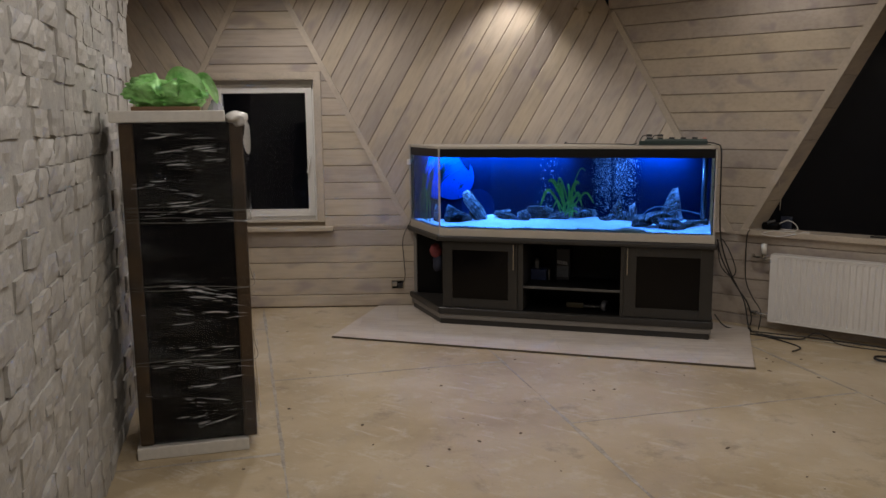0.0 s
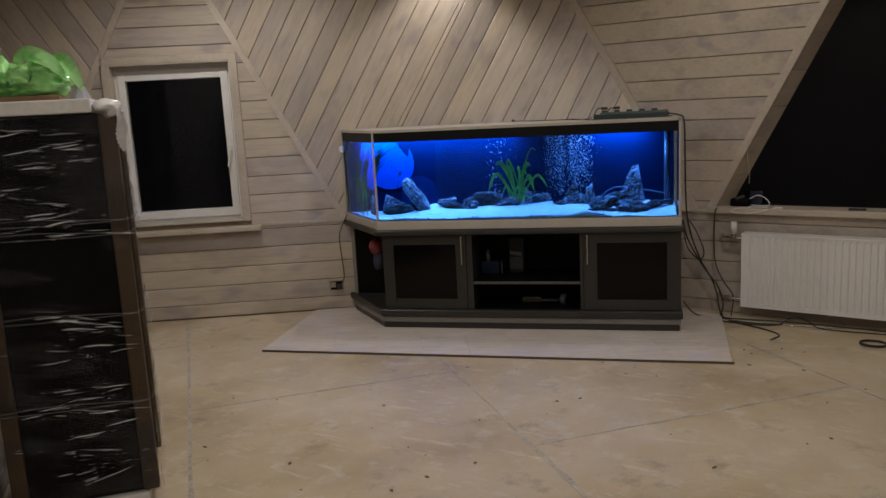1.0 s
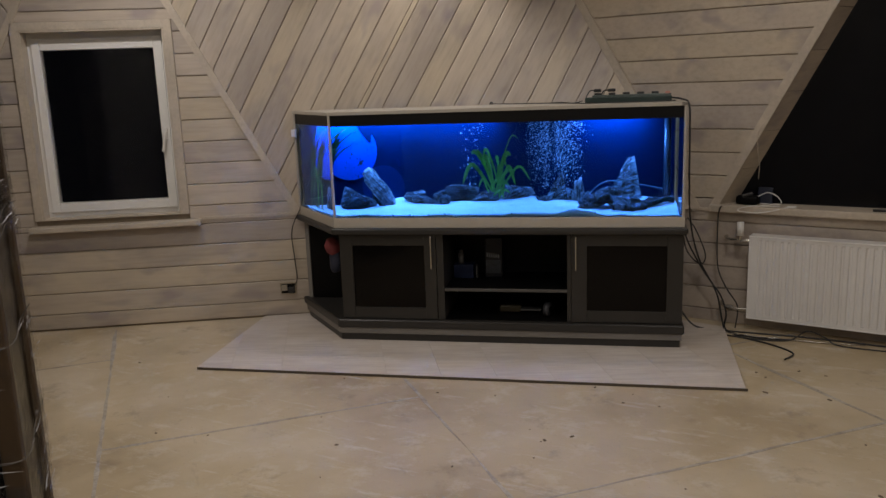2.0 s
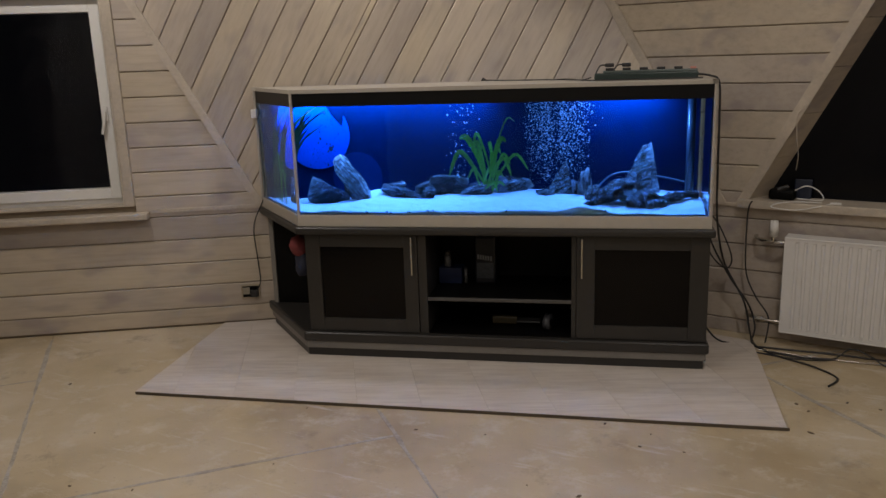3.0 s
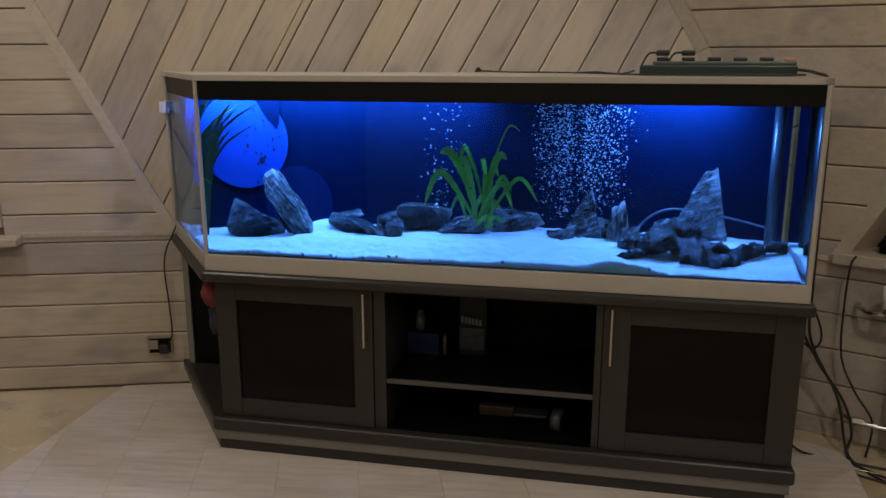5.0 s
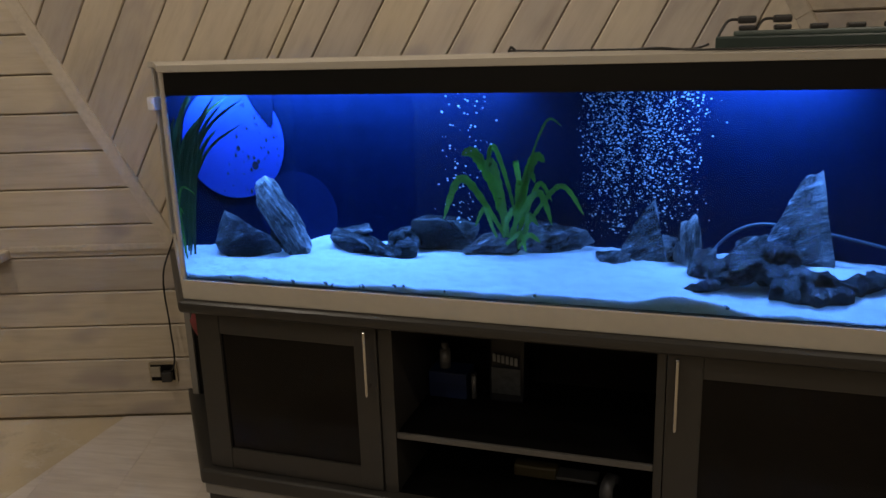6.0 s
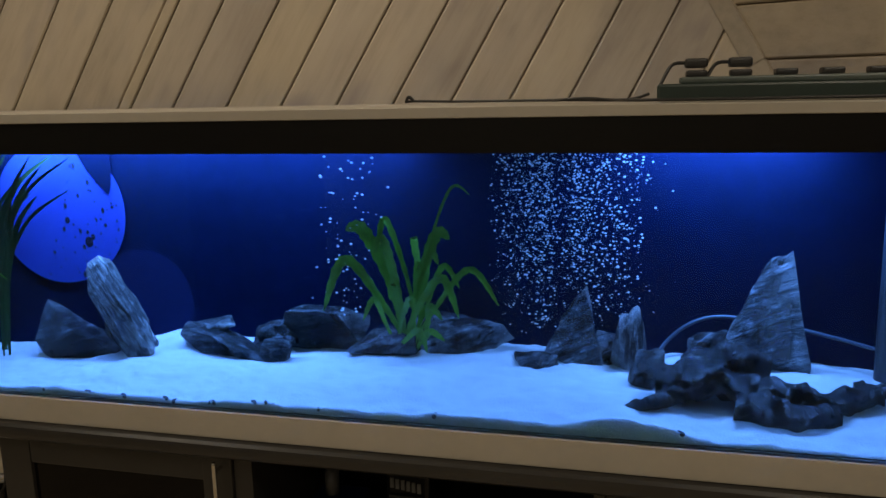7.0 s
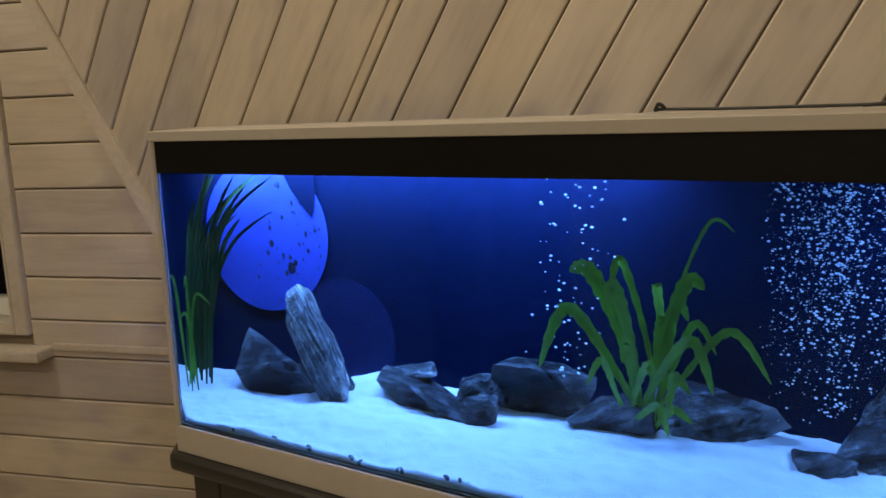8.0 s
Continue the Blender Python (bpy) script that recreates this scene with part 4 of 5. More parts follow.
cable([wr(-1.645, 0.62, 0.10), wr(-1.615, 0.46, 0.10), wr(-1.53, 0.38, 0.10), wr(-1.50, 0.44, 0.10), wr(-1.56, 0.58, 0.09), wr(-1.62, 0.66, 0.08)], 0.004, None, "looped black cable behind the cabinet")
cable([wr(-1.42, 0.742, 0.07), wr(-1.435, 0.70, 0.075), wr(-1.44, 0.55, 0.07), wr(-1.43, 0.36, 0.07), wr(-1.37, 0.24, 0.09), wr(-1.30, 0.14, 0.10), wr(-1.305, 0.008, 0.12)], 0.004, None, "black cable hanging from the window sill")
cable([wr(-1.60, 0.10, 0.22), wr(-1.52, 0.03, 0.24), wr(-1.42, 0.006, 0.20), wr(-1.2, 0.006, 0.17), wr(-0.9, 0.006, 0.12), wr(-0.4, 0.006, 0.10), wr(0.3, 0.006, 0.12)], 0.005, None, "black cable along the wall")
cable([wr(-1.55, 0.008, 0.30), wr(-1.40, 0.006, 0.27), wr(-1.15, 0.006, 0.28), wr(-0.98, 0.008, 0.22), wr(-0.90, 0.05, 0.14), wr(-0.80, 0.03, 0.16), wr(-0.70, 0.006, 0.2), wr(-0.3, 0.006, 0.16)], 0.004, None, "black cable with a raised bend on the floor")
cable([wr(-1.38, 0.008, 0.24), wr(-1.1, 0.006, 0.22), wr(-0.85, 0.006, 0.19), wr(-0.6, 0.006, 0.13)], 0.003, M_STEEL, "thin grey cable on the floor")
cable([wr(-0.40 + 0.07 * math.cos(a), 0.007 + 0.0012 * i, 0.42 + 0.05 * math.sin(a)) for i, a in enumerate(np.linspace(0, 12.5, 14))], 0.004, None, "coiled black cable on the floor")
cable([Vector((0.79, 7.135, 0.19)), Vector((0.83, 7.10, 0.26)), Vector((0.825, 7.11, 0.4)), Vector((0.82, 7.12, 0.6)), tl(-0.372, 0.50, 0.80), tl(-0.372, 0.49, 1.0), tl(-0.372, 0.49, 1.22)], 0.0035, None, "thin black cable from the wall socket to the tank")

# wall socket
so = thing("wall_socket", Matrix.Translation((0.765, YB, 0.195)), "metal-look double wall socket with a black plug", "socket")
part("frame", box(-0.055, 0.055, -0.012, 0.0, -0.042, 0.042, 0.003), plain("champagne_frame", (0.42, 0.36, 0.26), 0.3, 0.6), so)
part("insert", box(-0.046, 0.046, -0.016, -0.012, -0.033, 0.033, 0.002), M_CABIN, so)
part("plug", box(0.002, 0.042, -0.045, -0.016, -0.03, 0.012, 0.006), M_BLACK, so, "black plug")
part("charger", box(-0.044, -0.004, -0.03, -0.016, -0.012, 0.028, 0.004), plain("warm_grey", (0.32, 0.28, 0.21), 0.4), so)

# radiator
rad = thing("radiator", WR, "white steel panel radiator with vertical ribs under the sill", "radiator")
S0, S1 = -1.242, 0.16
bm = bmesh.new()
prof = []
x = S0 + 0.03
while x < S1 - 0.035:
    prof += [(x, 0.0), (x + 0.020, 0.0), (x + 0.026, 0.007), (x + 0.034, 0.007)]
    x += 0.040
prof.append((x, 0.0))
rowsv = []
for z, k in ((0.085, 0), (0.100, 0), (0.112, 1), (0.552, 1), (0.562, 0), (0.572, 0)):
    rowsv.append([bm.verts.new((px_, -0.130 + (d if k else 0.0), z)) for px_, d in [(S0 + 0.003, 0)] + prof + [(S1 - 0.003, 0)]])
for a, b in zip(rowsv, rowsv[1:]):
    for i in range(len(a) - 1):
        bm.faces.new((a[i], a[i + 1], b[i + 1], b[i]))
part("front_panel", bm, M_RAD, rad)
part("back_plate", box(S0, S1, -0.055, -0.04, 0.085, 0.572, 0.003), M_RAD, rad)
part("top_cover", box(S0, S1, -0.134, -0.035, 0.572, 0.582, 0.003), M_RAD, rad)
part("bottom_fold", box(S0, S1, -0.132, -0.04, 0.080, 0.086, 0.002), M_RAD, rad)
for a in (S0, S1 - 0.006):
    part("side_cover", box(a, a + 0.006, -0.132, -0.035, 0.082, 0.58, 0.002), M_RAD, rad)
for k in range(int((S1 - S0 - 0.07) / 0.04)):
    part("weld_dimple", box(S0 + 0.052 + k * 0.04, S0 + 0.067 + k * 0.04, -0.1335, -0.128, 0.107, 0.113, 0.002, seg=1), M_WHITE, rad)
for s in (S0 + 0.2, S1 - 0.2):
    part("bracket", box(s, s + 0.03, -0.04, 0.0, 0.12, 0.55), M_RAD, rad)
vt = part("valve_head", disc(0.022, 0.575, 0.655, 20, (-1.30, -0.10, 0), None, 0.019), M_WHITE, rad, "white thermostat head", True)
part("valve_body", tube([(-1.30, -0.10, 0.578), (-1.30, -0.10, 0.545), (-1.27, -0.10, 0.545), (-1.24, -0.095, 0.545)], 0.010), M_STEEL, rad, "", True)
part("valve_tail", tube([(-1.30, -0.10, 0.548), (-1.36, -0.09, 0.548), (-1.40, -0.03, 0.548), (-1.40, 0.0, 0.548)], 0.009), M_STEEL, rad, "", True)
part("return_valve", tube([(-1.24, -0.095, 0.125), (-1.30, -0.10, 0.125), (-1.37, -0.09, 0.13), (-1.42, -0.04, 0.13), (-1.42, 0.0, 0.13)], 0.010), M_STEEL, rad, "", True)
part("return_nut", disc(0.017, -0.02, 0.02, 6, (-1.345, -0.095, 0.128), Euler((0, radians(90), 0)).to_matrix()), M_STEEL, rad)

# things on the wide sill
dev = thing("sill_gadget", WR @ Matrix.Translation((-1.30, 0.035, 0.742)), "small dark gadget among cables on the sill", "gadget")
part("body", box(-0.06, 0.07, -0.035, 0.035, 0.0, 0.055, 0.02, seg=3), M_CABIN, dev, "", True)
part("lens", tube([(-0.02, -0.03, 0.05), (0.03, 0.0, 0.065)], 0.014), M_BLACK, dev)
tagged(part("blue_packet", box(0, 0.085, 0, 0.02, 0, 0.10, 0.006), plain("dark_blue_foil", (0.003, 0.008, 0.028), 0.35)), "dark blue packet leaning in the window corner", "packet").matrix_world = WR @ pose(-1.25, 0.075, 0.744, -10, 0, 0)
cable([wr(-1.22, 0.755, -0.01), wr(-1.10, 0.76, 0.02), wr(-1.12, 0.80, 0.0), wr(-1.18, 0.82, -0.02), wr(-1.24, 0.79, -0.03)], 0.003, M_WHITE, "white usb cable on the sill")
cable([wr(-1.10, 0.748, 0.03), wr(-1.25, 0.746, 0.055), wr(-1.33, 0.72, 0.072), wr(-1.22, 0.71, 0.075), wr(-1.12, 0.73, 0.068), wr(-1.05, 0.747, 0.03)], 0.003, M_WHITE, "white cable drooping over the sill edge")
cable([wr(-1.20, 1.23, 0.034), wr(-1.235, 1.18, 0.04), wr(-1.235, 1.08, 0.035), wr(-1.225, 0.98, 0.02), wr(-1.235, 0.90, -0.01)], 0.002, M_TRIM, "pale cord hanging from the raking trim")
tagged(part("usb_plug", box(0, 0.05, 0, 0.018, 0, 0.010, 0.002), M_WHITE), "white plug on the sill", "plug").matrix_world = WR @ pose(-1.06, -0.035, 0.7425, 0, 0, 10)
spk = thing("black_speaker", WR @ Matrix.Translation((-0.35, 0.03, 0.742)), "black box-shaped speaker on the sill with a cable", "speaker")
part("body", box(0, 0.34, -0.06, 0.06, 0.0, 0.22, 0.012), M_BLACK, spk)
part("front_cloth", box(0.02, 0.32, -0.064, -0.06, 0.02, 0.19, 0.002), M_HOOD, spk)
part("top_band", box(0.02, 0.32, -0.0635, -0.06, 0.196, 0.206, 0.001), plain("grey_band", (0.06, 0.06, 0.06), 0.4), spk)
cable([wr(-0.24, 0.75, 0.07), wr(-0.24, 0.66, 0.085), wr(-0.23, 0.50, 0.15), wr(-0.18, 0.3, 0.15), wr(-0.05, 0.08, 0.18), wr(0.02, 0.008, 0.22), wr(0.3, 0.006, 0.25)], 0.004, None, "black cable hanging in front of the radiator")
tagged(part("remote_control", box(0, 0.10, 0, 0.03, 0, 0.012, 0.003), M_BLACK), "small black remote on the sill", "remote").matrix_world = WR @ pose(-0.62, -0.02, 0.7425, 0, 0, 5)

# ---------- things in the open shelves ----------
def on_shelf(u, v, z):
    return TK @ Matrix.Translation((u, v, z))


# colours on the shelves are darkened to carry the shade inside
bt = thing("food_bag", on_shelf(0.905, 0.34, 0.3365), "dark standing bag with a pale label and lid", "bag")
b2 = box(-0.055, 0.055, -0.04, 0.04, 0.0, 0.25, 0.012)
for v in b2.verts:
    v.co.y *= 1.0 - 0.7 * max(0, (v.co.z - 0.14) / 0.11)
part("body", b2, plain("black_foil", (0.008, 0.008, 0.011), 0.35, spec=0.3), bt)
for k in range(6):
    part("label_bar", box(-0.040 + k * 0.0135, -0.031 + k * 0.0135, -0.0425, -0.040, 0.135 - 0.002 * k, 0.160 - 0.002 * k), plain("pale_print", (0.19, 0.19, 0.19), 0.5), bt)
part("picture", box(-0.045, 0.045, -0.0415, -0.0400, 0.03, 0.115), plain("grey_print", (0.055, 0.06, 0.068), 0.5, vary=0.4, scale=60), bt, "grey printed picture patch")
bb = thing("blue_box", on_shelf(0.72, 0.335, 0.3365), "small dark blue box on the shelf", "box")
part("body", box(-0.062, 0.062, -0.045, 0.045, 0.0, 0.085, 0.004), plain("blue_card", (0.003, 0.010, 0.045), 0.45), bb)
part("flap", box(-0.060, 0.060, -0.047, -0.0455, 0.05, 0.083), plain("blue_card_flap", (0.004, 0.013, 0.06), 0.45), bb)
wb = thing("white_bottle", on_shelf(0.70, 0.335, 0.4216), "small white bottle standing on the blue box", "bottle")
# white plastic painted grey, as shaded by the shelf
M_DIM = plain("shaded_white_plastic", (0.12, 0.115, 0.11), 0.4)
part("body", disc(0.018, 0.0, 0.06, 18), M_DIM, wb, "", True)
part("cap", disc(0.012, 0.06, 0.082, 14), M_DIM, wb, "", True)
gt = thing("glass_tube", on_shelf(0.80, 0.31, 0.3365), "slim pale tube standing on the shelf", "tube")
part("body", disc(0.008, 0.0, 0.075, 12), M_DIM, gt, "", True)
part("cap", disc(0.009, 0.075, 0.085, 12), M_BLACK, gt)
tool = thing("wooden_tool", on_shelf(1.05, 0.22, 0.1505), "flat yellow-brown tool lying on the lower shelf", "tool")
part("handle", box(-0.10, 0.03, -0.02, 0.02, 0.0, 0.04, 0.008), plain("yellow_wood", (0.055, 0.042, 0.017), 0.5), tool)
part("blade", box(0.03, 0.15, -0.03, 0.03, 0.012, 0.022, 0.002), plain("dull_metal", (0.12, 0.12, 0.12), 0.4, 0.5), tool)
roll = thing("tape_roll", on_shelf(1.245, 0.13, 0.193), "grey roll standing on the lower shelf", "roll")
part("ring", disc(0.042, -0.015, 0.015, 24, (0, 0, 0), Euler((radians(90), 0, radians(70))).to_matrix()), plain("grey_tape", (0.05, 0.05, 0.055), 0.4), roll, "", True)
part("core", disc(0.02, -0.0165, 0.0165, 18, (0, 0, 0), Euler((radians(90), 0, radians(70))).to_matrix()), M_CABIN, roll)
gl = thing("work_glove", TK @ Matrix.Translation((-0.09, 0.22, 0.46)), "red and dark blue work glove hanging in the side niche", "glove")
for nm, at, sc, m in (("cuff", (0, 0, 0.09), (0.05, 0.04, 0.06), plain("red_cloth", (0.20, 0.035, 0.035), 0.8)), ("palm", (0.015, 0, -0.01), (0.045, 0.03, 0.07), plain("navy_cloth", (0.02, 0.022, 0.04), 0.8))):
    b2 = bmesh.new()
    bmesh.ops.create_icosphere(b2, subdivisions=3, radius=1, matrix=Matrix.LocRotScale(at, None, sc))
    for v in b2.verts:
        v.co += v.co.normalized() * 0.016 * noise.noise(v.co * 28)
    part(nm, b2, m, gl, "", True)
part("hook", tube([(0.0, 0, 0.13), (0.0, 0.05, 0.16), (0.0, 0.1, 0.205)], 0.003), M_STEEL, gl)

# ---------- wrapped appliance beside the brick wall ----------
BX = Matrix.Translation((-0.347, 4.02, 0)) @ Matrix.Rotation(radians(13.5), 4, "Z")
bxo = thing("wrapped_appliance", BX, "tall black appliance wrapped in stretch film on white foam", "appliance")
W0, DPT, HT = 0.545, 0.50, 1.575
part("body", box(0.02, W0 - 0.02, 0.02, DPT - 0.02, 0.062, HT, 0.006), M_BLACKBOX, bxo, "glossy black body")
for x0 in (0.004, W0 - 0.064):
    for y0 in (0.006, DPT - 0.066):
        part("corner_guard", box(x0, x0 + 0.06, y0, y0 + 0.06, 0.064, HT, 0.008), M_CARD, bxo, "brown cardboard corner guard")
part("foam_base", box(-0.012, 0.50, -0.012, DPT, 0.0005, 0.060, 0.006), M_FOAM, bxo, "white foam base")
fc = part("foam_cap", box(-0.03, 0.465, -0.015, DPT, HT + 0.001, HT + 0.052, 0.006), M_FOAM, bxo, "white foam cap")
b2 = bmesh.new()
bmesh.ops.create_icosphere(b2, subdivisions=3, radius=1, matrix=Matrix.LocRotScale((0.515, 0.02, HT + 0.012), None, (0.055, 0.05, 0.038)))
for v in b2.verts:
    v.co += Vector((1, 1, 1)) * 0.02 * noise.noise(v.co * 22)
part("foil_crumple", b2, plain("crumpled_foil", (0.55, 0.53, 0.49), 0.35), bxo, "crumpled pale packing foil", True)
for side in range(4):
    b2 = bmesh.new()
    nx, nz = 28, 90
    rows = []
    for j in range(nz + 1):
        z = 0.064 + (HT - 0.064) * j / nz
        r = []
        for i in range(nx + 1):
            f = i / nx
            w, dd = W0 + 0.004, DPT + 0.004
            x, y = ((f * w, 0), (w, f * dd), (w - f * w, dd), (0, dd - f * dd))[side]
            nrm = ((0, -1), (1, 0), (0, 1), (-1, 0))[side]
            hh = 0.007 + 0.011 * noise.noise(Vector((x * 3 + side, z * 15 + x * 4, 1.0))) + 0.004 * noise.noise(Vector((x * 9, z * 50, side)))
            r.append(b2.verts.new((x + nrm[0] * hh - 0.002, y + nrm[1] * hh - 0.002, z)))
        rows.append(r)
    for a, b in zip(rows, rows[1:]):
        for i in range(nx):
            b2.faces.new((a[i], a[i + 1], b[i + 1], b[i]))
    part("stretch_film", b2, M_FILM, bxo, "clear wrinkled stretch film", True)
M_ROLL = plain("rolled_film_edge", (0.16, 0.155, 0.15), 0.25, bumpy=0)
for z in (1.18, 1.13, 0.815, 0.46):
    b2 = bmesh.new()
    for dz in (0.0, 0.012):
        pts = [(-0.006, -0.008, z + dz), (0.2, -0.009, z + dz * 2 - 0.008), (0.40, -0.009, z - 0.012 + dz), (W0 + 0.006, -0.006, z - 0.006), (W0 + 0.008, 0.25, z + 0.01), (W0 + 0.006, DPT, z)]
        t = tube(pts, 0.0013, 5)
        me = bpy.data.meshes.new("tmp")
        t.to_mesh(me)
        t.free()
        b2.from_mesh(me)
        bpy.data.meshes.remove(me)
    part("film_roll_edge", b2, M_ROLL, bxo, "", True)

# bunched film: creases in bands round the appliance, glints painted as short pale slivers
M_GLINT = plain("pale_film_glint", (0.62, 0.62, 0.63), 0.14, vary=0.1, bumpy=0)
rs = random.Random(17)
GLINTS = ((1.51, 0.012, 9, 0.52), (1.455, 0.012, 14, 0.60), (1.405, 0.016, 16, 0.56), (1.30, 0.012, 6, 0.30), (1.265, 0.012, 8, 0.42), (1.205, 0.008, 12, 0.50), (1.165, 0.007, 14, 0.46), (1.13, 0.006, 8, 0.62),
           (0.825, 0.010, 14, 0.50), (0.795, 0.008, 16, 0.62), (0.755, 0.010, 8, 0.66), (0.70, 0.010, 9, 0.56), (0.655, 0.006, 5, 0.60), (0.53, 0.008, 8, 0.52), (0.475, 0.008, 12, 0.46), (0.44, 0.010, 9, 0.58), (0.345, 0.010, 10, 0.50), (0.27, 0.016, 16, 0.52), (0.205, 0.012, 12, 0.58), (0.15, 0.010, 10, 0.52))
for side, share in ((0, 1.0), (1, 0.5)):
    verts, faces = [], []
    wide = W0 if side == 0 else DPT
    for z0, dz, n, middle in GLINTS:
        lean = rs.uniform(-0.16, 0.22)
        for q in range(int(n * share)):
            cx = min(0.93, max(0.07, rs.gauss(middle, 0.12 if q % 4 else 0.26))) * wide
            big = rs.random() ** 2.6
            half, thick = 0.010 + 0.055 * big, 0.0005 + 0.0030 * big * rs.random()
            cz = min(HT - 0.02, z0 + rs.gauss(0, dz) - lean * (cx - middle * wide))
            dirn = Vector((1, 0, -lean + rs.gauss(0, 0.07))).normalized()
            up = Vector((-dirn.z, 0, dirn.x))
            bow = up * rs.uniform(-0.003, 0.003)
            c0 = Vector((cx, -0.0215, cz))
            k = len(verts)
            for f in (-0.45, 0.0, 0.45):
                mid = c0 + dirn * half * f + bow * (1 - abs(f) * 2)
                r = thick * rs.uniform(0.5, 1.0)
                verts += [mid + up * r, mid + Vector((0, -r * rs.uniform(0.5, 1.2), r * rs.uniform(-0.6, 0.2))), mid - up * r, mid + Vector((0, r, 0))]
            verts += [c0 - dirn * half, c0 + dirn * half]
            for j in range(4):
                m = (j + 1) % 4
                faces += [(k + 12, k + m, k + j), (k + j, k + m, k + 4 + m, k + 4 + j), (k + 4 + j, k + 4 + m, k + 8 + m, k + 8 + j), (k + 13, k + 8 + j, k + 8 + m)]
    if side == 1:
        verts = [Vector((W0 - v.y, v.x, v.z)) for v in verts]
    me = bpy.data.meshes.new("film_creases")
    me.from_pydata([tuple(v) for v in verts], [], faces)
    me.update()
    finish("film_creases", me, M_GLINT, bxo, "pale slivers painted as glints on the creases of the clear film")["kind"] = "stuff"

# green bag on the foam
bag = thing("green_bag", BX @ Matrix.Translation((0.215, 0.2, HT + 0.0525)), "crumpled bright green plastic bag holding clutter", "bag")
m, nt, b = mat("green_film")
vv = coords(nt)
nn = noise_of(nt, vv, 14, 5)
nt.links.new(ramp(nt, nn, [(0.35, (0.13, 0.46, 0.07)), (0.62, (0.42, 0.82, 0.28))]), b.inputs["Base Color"])
b.inputs["Roughness"].default_value = 0.28
b.inputs["Transmission Weight"].default_value = 0.25
bump(nt, b, nn, 0.8, 0.02)
b2 = bmesh.new()
bmesh.ops.create_icosphere(b2, subdivisions=5, radius=1)
for v in b2.verts:
    p = v.co.copy()
    lob = 0.85 + 0.25 * noise.noise(p * 1.6 + Vector((4, 2, 1))) + 0.22 * abs(noise.noise(p * 5)) - 0.14 * abs(noise.noise(p * 3.1 + Vector((9, 0, 0))))
    v.co = Vector((p.x * 0.225 * lob, p.y * 0.16 * lob, max(0.0, 0.085 + p.z * 0.105 * lob - (0.03 if abs(p.x) < 0.25 and p.z > 0 else 0))))
part("film", b2, m, bag, "", True)
b2 = bmesh.new()
blade(b2, [(0.10, -0.06, 0.12), (0.16, -0.1, 0.15), (0.20, -0.12, 0.09), (0.22, -0.13, 0.03)], 0.03, 0.4)
blade(b2, [(0.0, -0.08, 0.14), (0.05, -0.12, 0.17), (0.12, -0.12, 0.14), (0.17, -0.13, 0.08)], 0.035, 0.4)
part("handle_loop", b2, m, bag, "", True)
part("card_sheet", box(-0.16, 0.14, -0.12, 0.1, 0.0, 0.02, 0.006), plain("brown_card", (0.22, 0.12, 0.06), 0.7), bag, "brown card under the bag")
tagged(part("clear_bag", disc(0.04, 0, 0.05, 9, (0, 0, 0), None, 0.015), plain("grey_film", (0.35, 0.35, 0.38), 0.2)), "small crumpled grey plastic on the foam", "plastic bag").matrix_world = BX @ Matrix.Translation((0.425, 0.1, HT + 0.0525))

# ---------- laminate under the cabinet ----------
MATP = [(0.312, 6.165), (3.08, 5.24), (3.43, 6.2), (2.50, 7.12), (0.60, 7.135)]
mt = tagged(new("floor_mat"), "pale laminate boards laid under the aquarium cabinet", "laminate")
ux, uy = Vector((0.947, -0.316)), Vector((0.316, 0.947))
for k in range(-8, 8):
    o = 2.0 + k * 0.30
    base = Vector((0.312, 6.165))
    poly = [((Vector(p) - base).dot(ux), (Vector(p) - base).dot(uy)) for p in MATP]
    sl = 0.35
    p = clip(clip(poly, 1, sl, o + 0.299), -1, -sl, -o)
    p = tidy(p)
    if p:
        q = [tuple(base + ux * a + uy * b) for a, b in p]
        part("laminate_board", prism(q, 0.0045, 0.015, 0.0), M_MAT, mt)

ed = Vector((3.08, 5.24)) - Vector((0.312, 6.165))
en = Vector((ed.y, -ed.x)).normalized() * 0.004
e_pts = [Vector((0.312, 6.165)) + en, Vector((3.08, 5.24)) + en, Vector((3.08, 5.24)) + en * 0.1, Vector((0.312, 6.165)) + en * 0.1]
part("raw_edge", prism([tuple(v) for v in e_pts], 0.001, 0.0145), plain("dark_raw_edge", (0.09, 0.07, 0.05), 0.8), mt, "dark raw board edge")

# hanging foil and floor chips
b2 = bmesh.new()
blade(b2, [(0.54, 0.0, HT + 0.03), (0.56, -0.012, HT - 0.02), (0.555, -0.016, HT - 0.09), (0.562, -0.012, HT - 0.15)], 0.022, 0.5, 0.2)
part("foil_tail", b2, plain("pale_foil", (0.5, 0.49, 0.46), 0.3), bxo, "strip of pale foil hanging down", True)
bm = bmesh.new()
rs = random.Random(8)
for _ in range(110):
    x, y, k = rs.uniform(-0.3, 3.6), rs.uniform(2.2, 6.6), rs.choice((0.003, 0.004, 0.006, 0.009))
    bmesh.ops.create_icosphere(bm, subdivisions=1, radius=1, matrix=Matrix.LocRotScale((x, y, 0.0005), Euler((0, 0, rs.random() * 6)), (k * rs.uniform(1, 2.2), k, 0.0025)))
tagged(part("floor_chips", bm, plain("chip_wood", (0.16, 0.115, 0.07), 0.8, vary=0.3, scale=4)), "small wood chips and dirt scattered on the floor", "debris", kind="stuff")

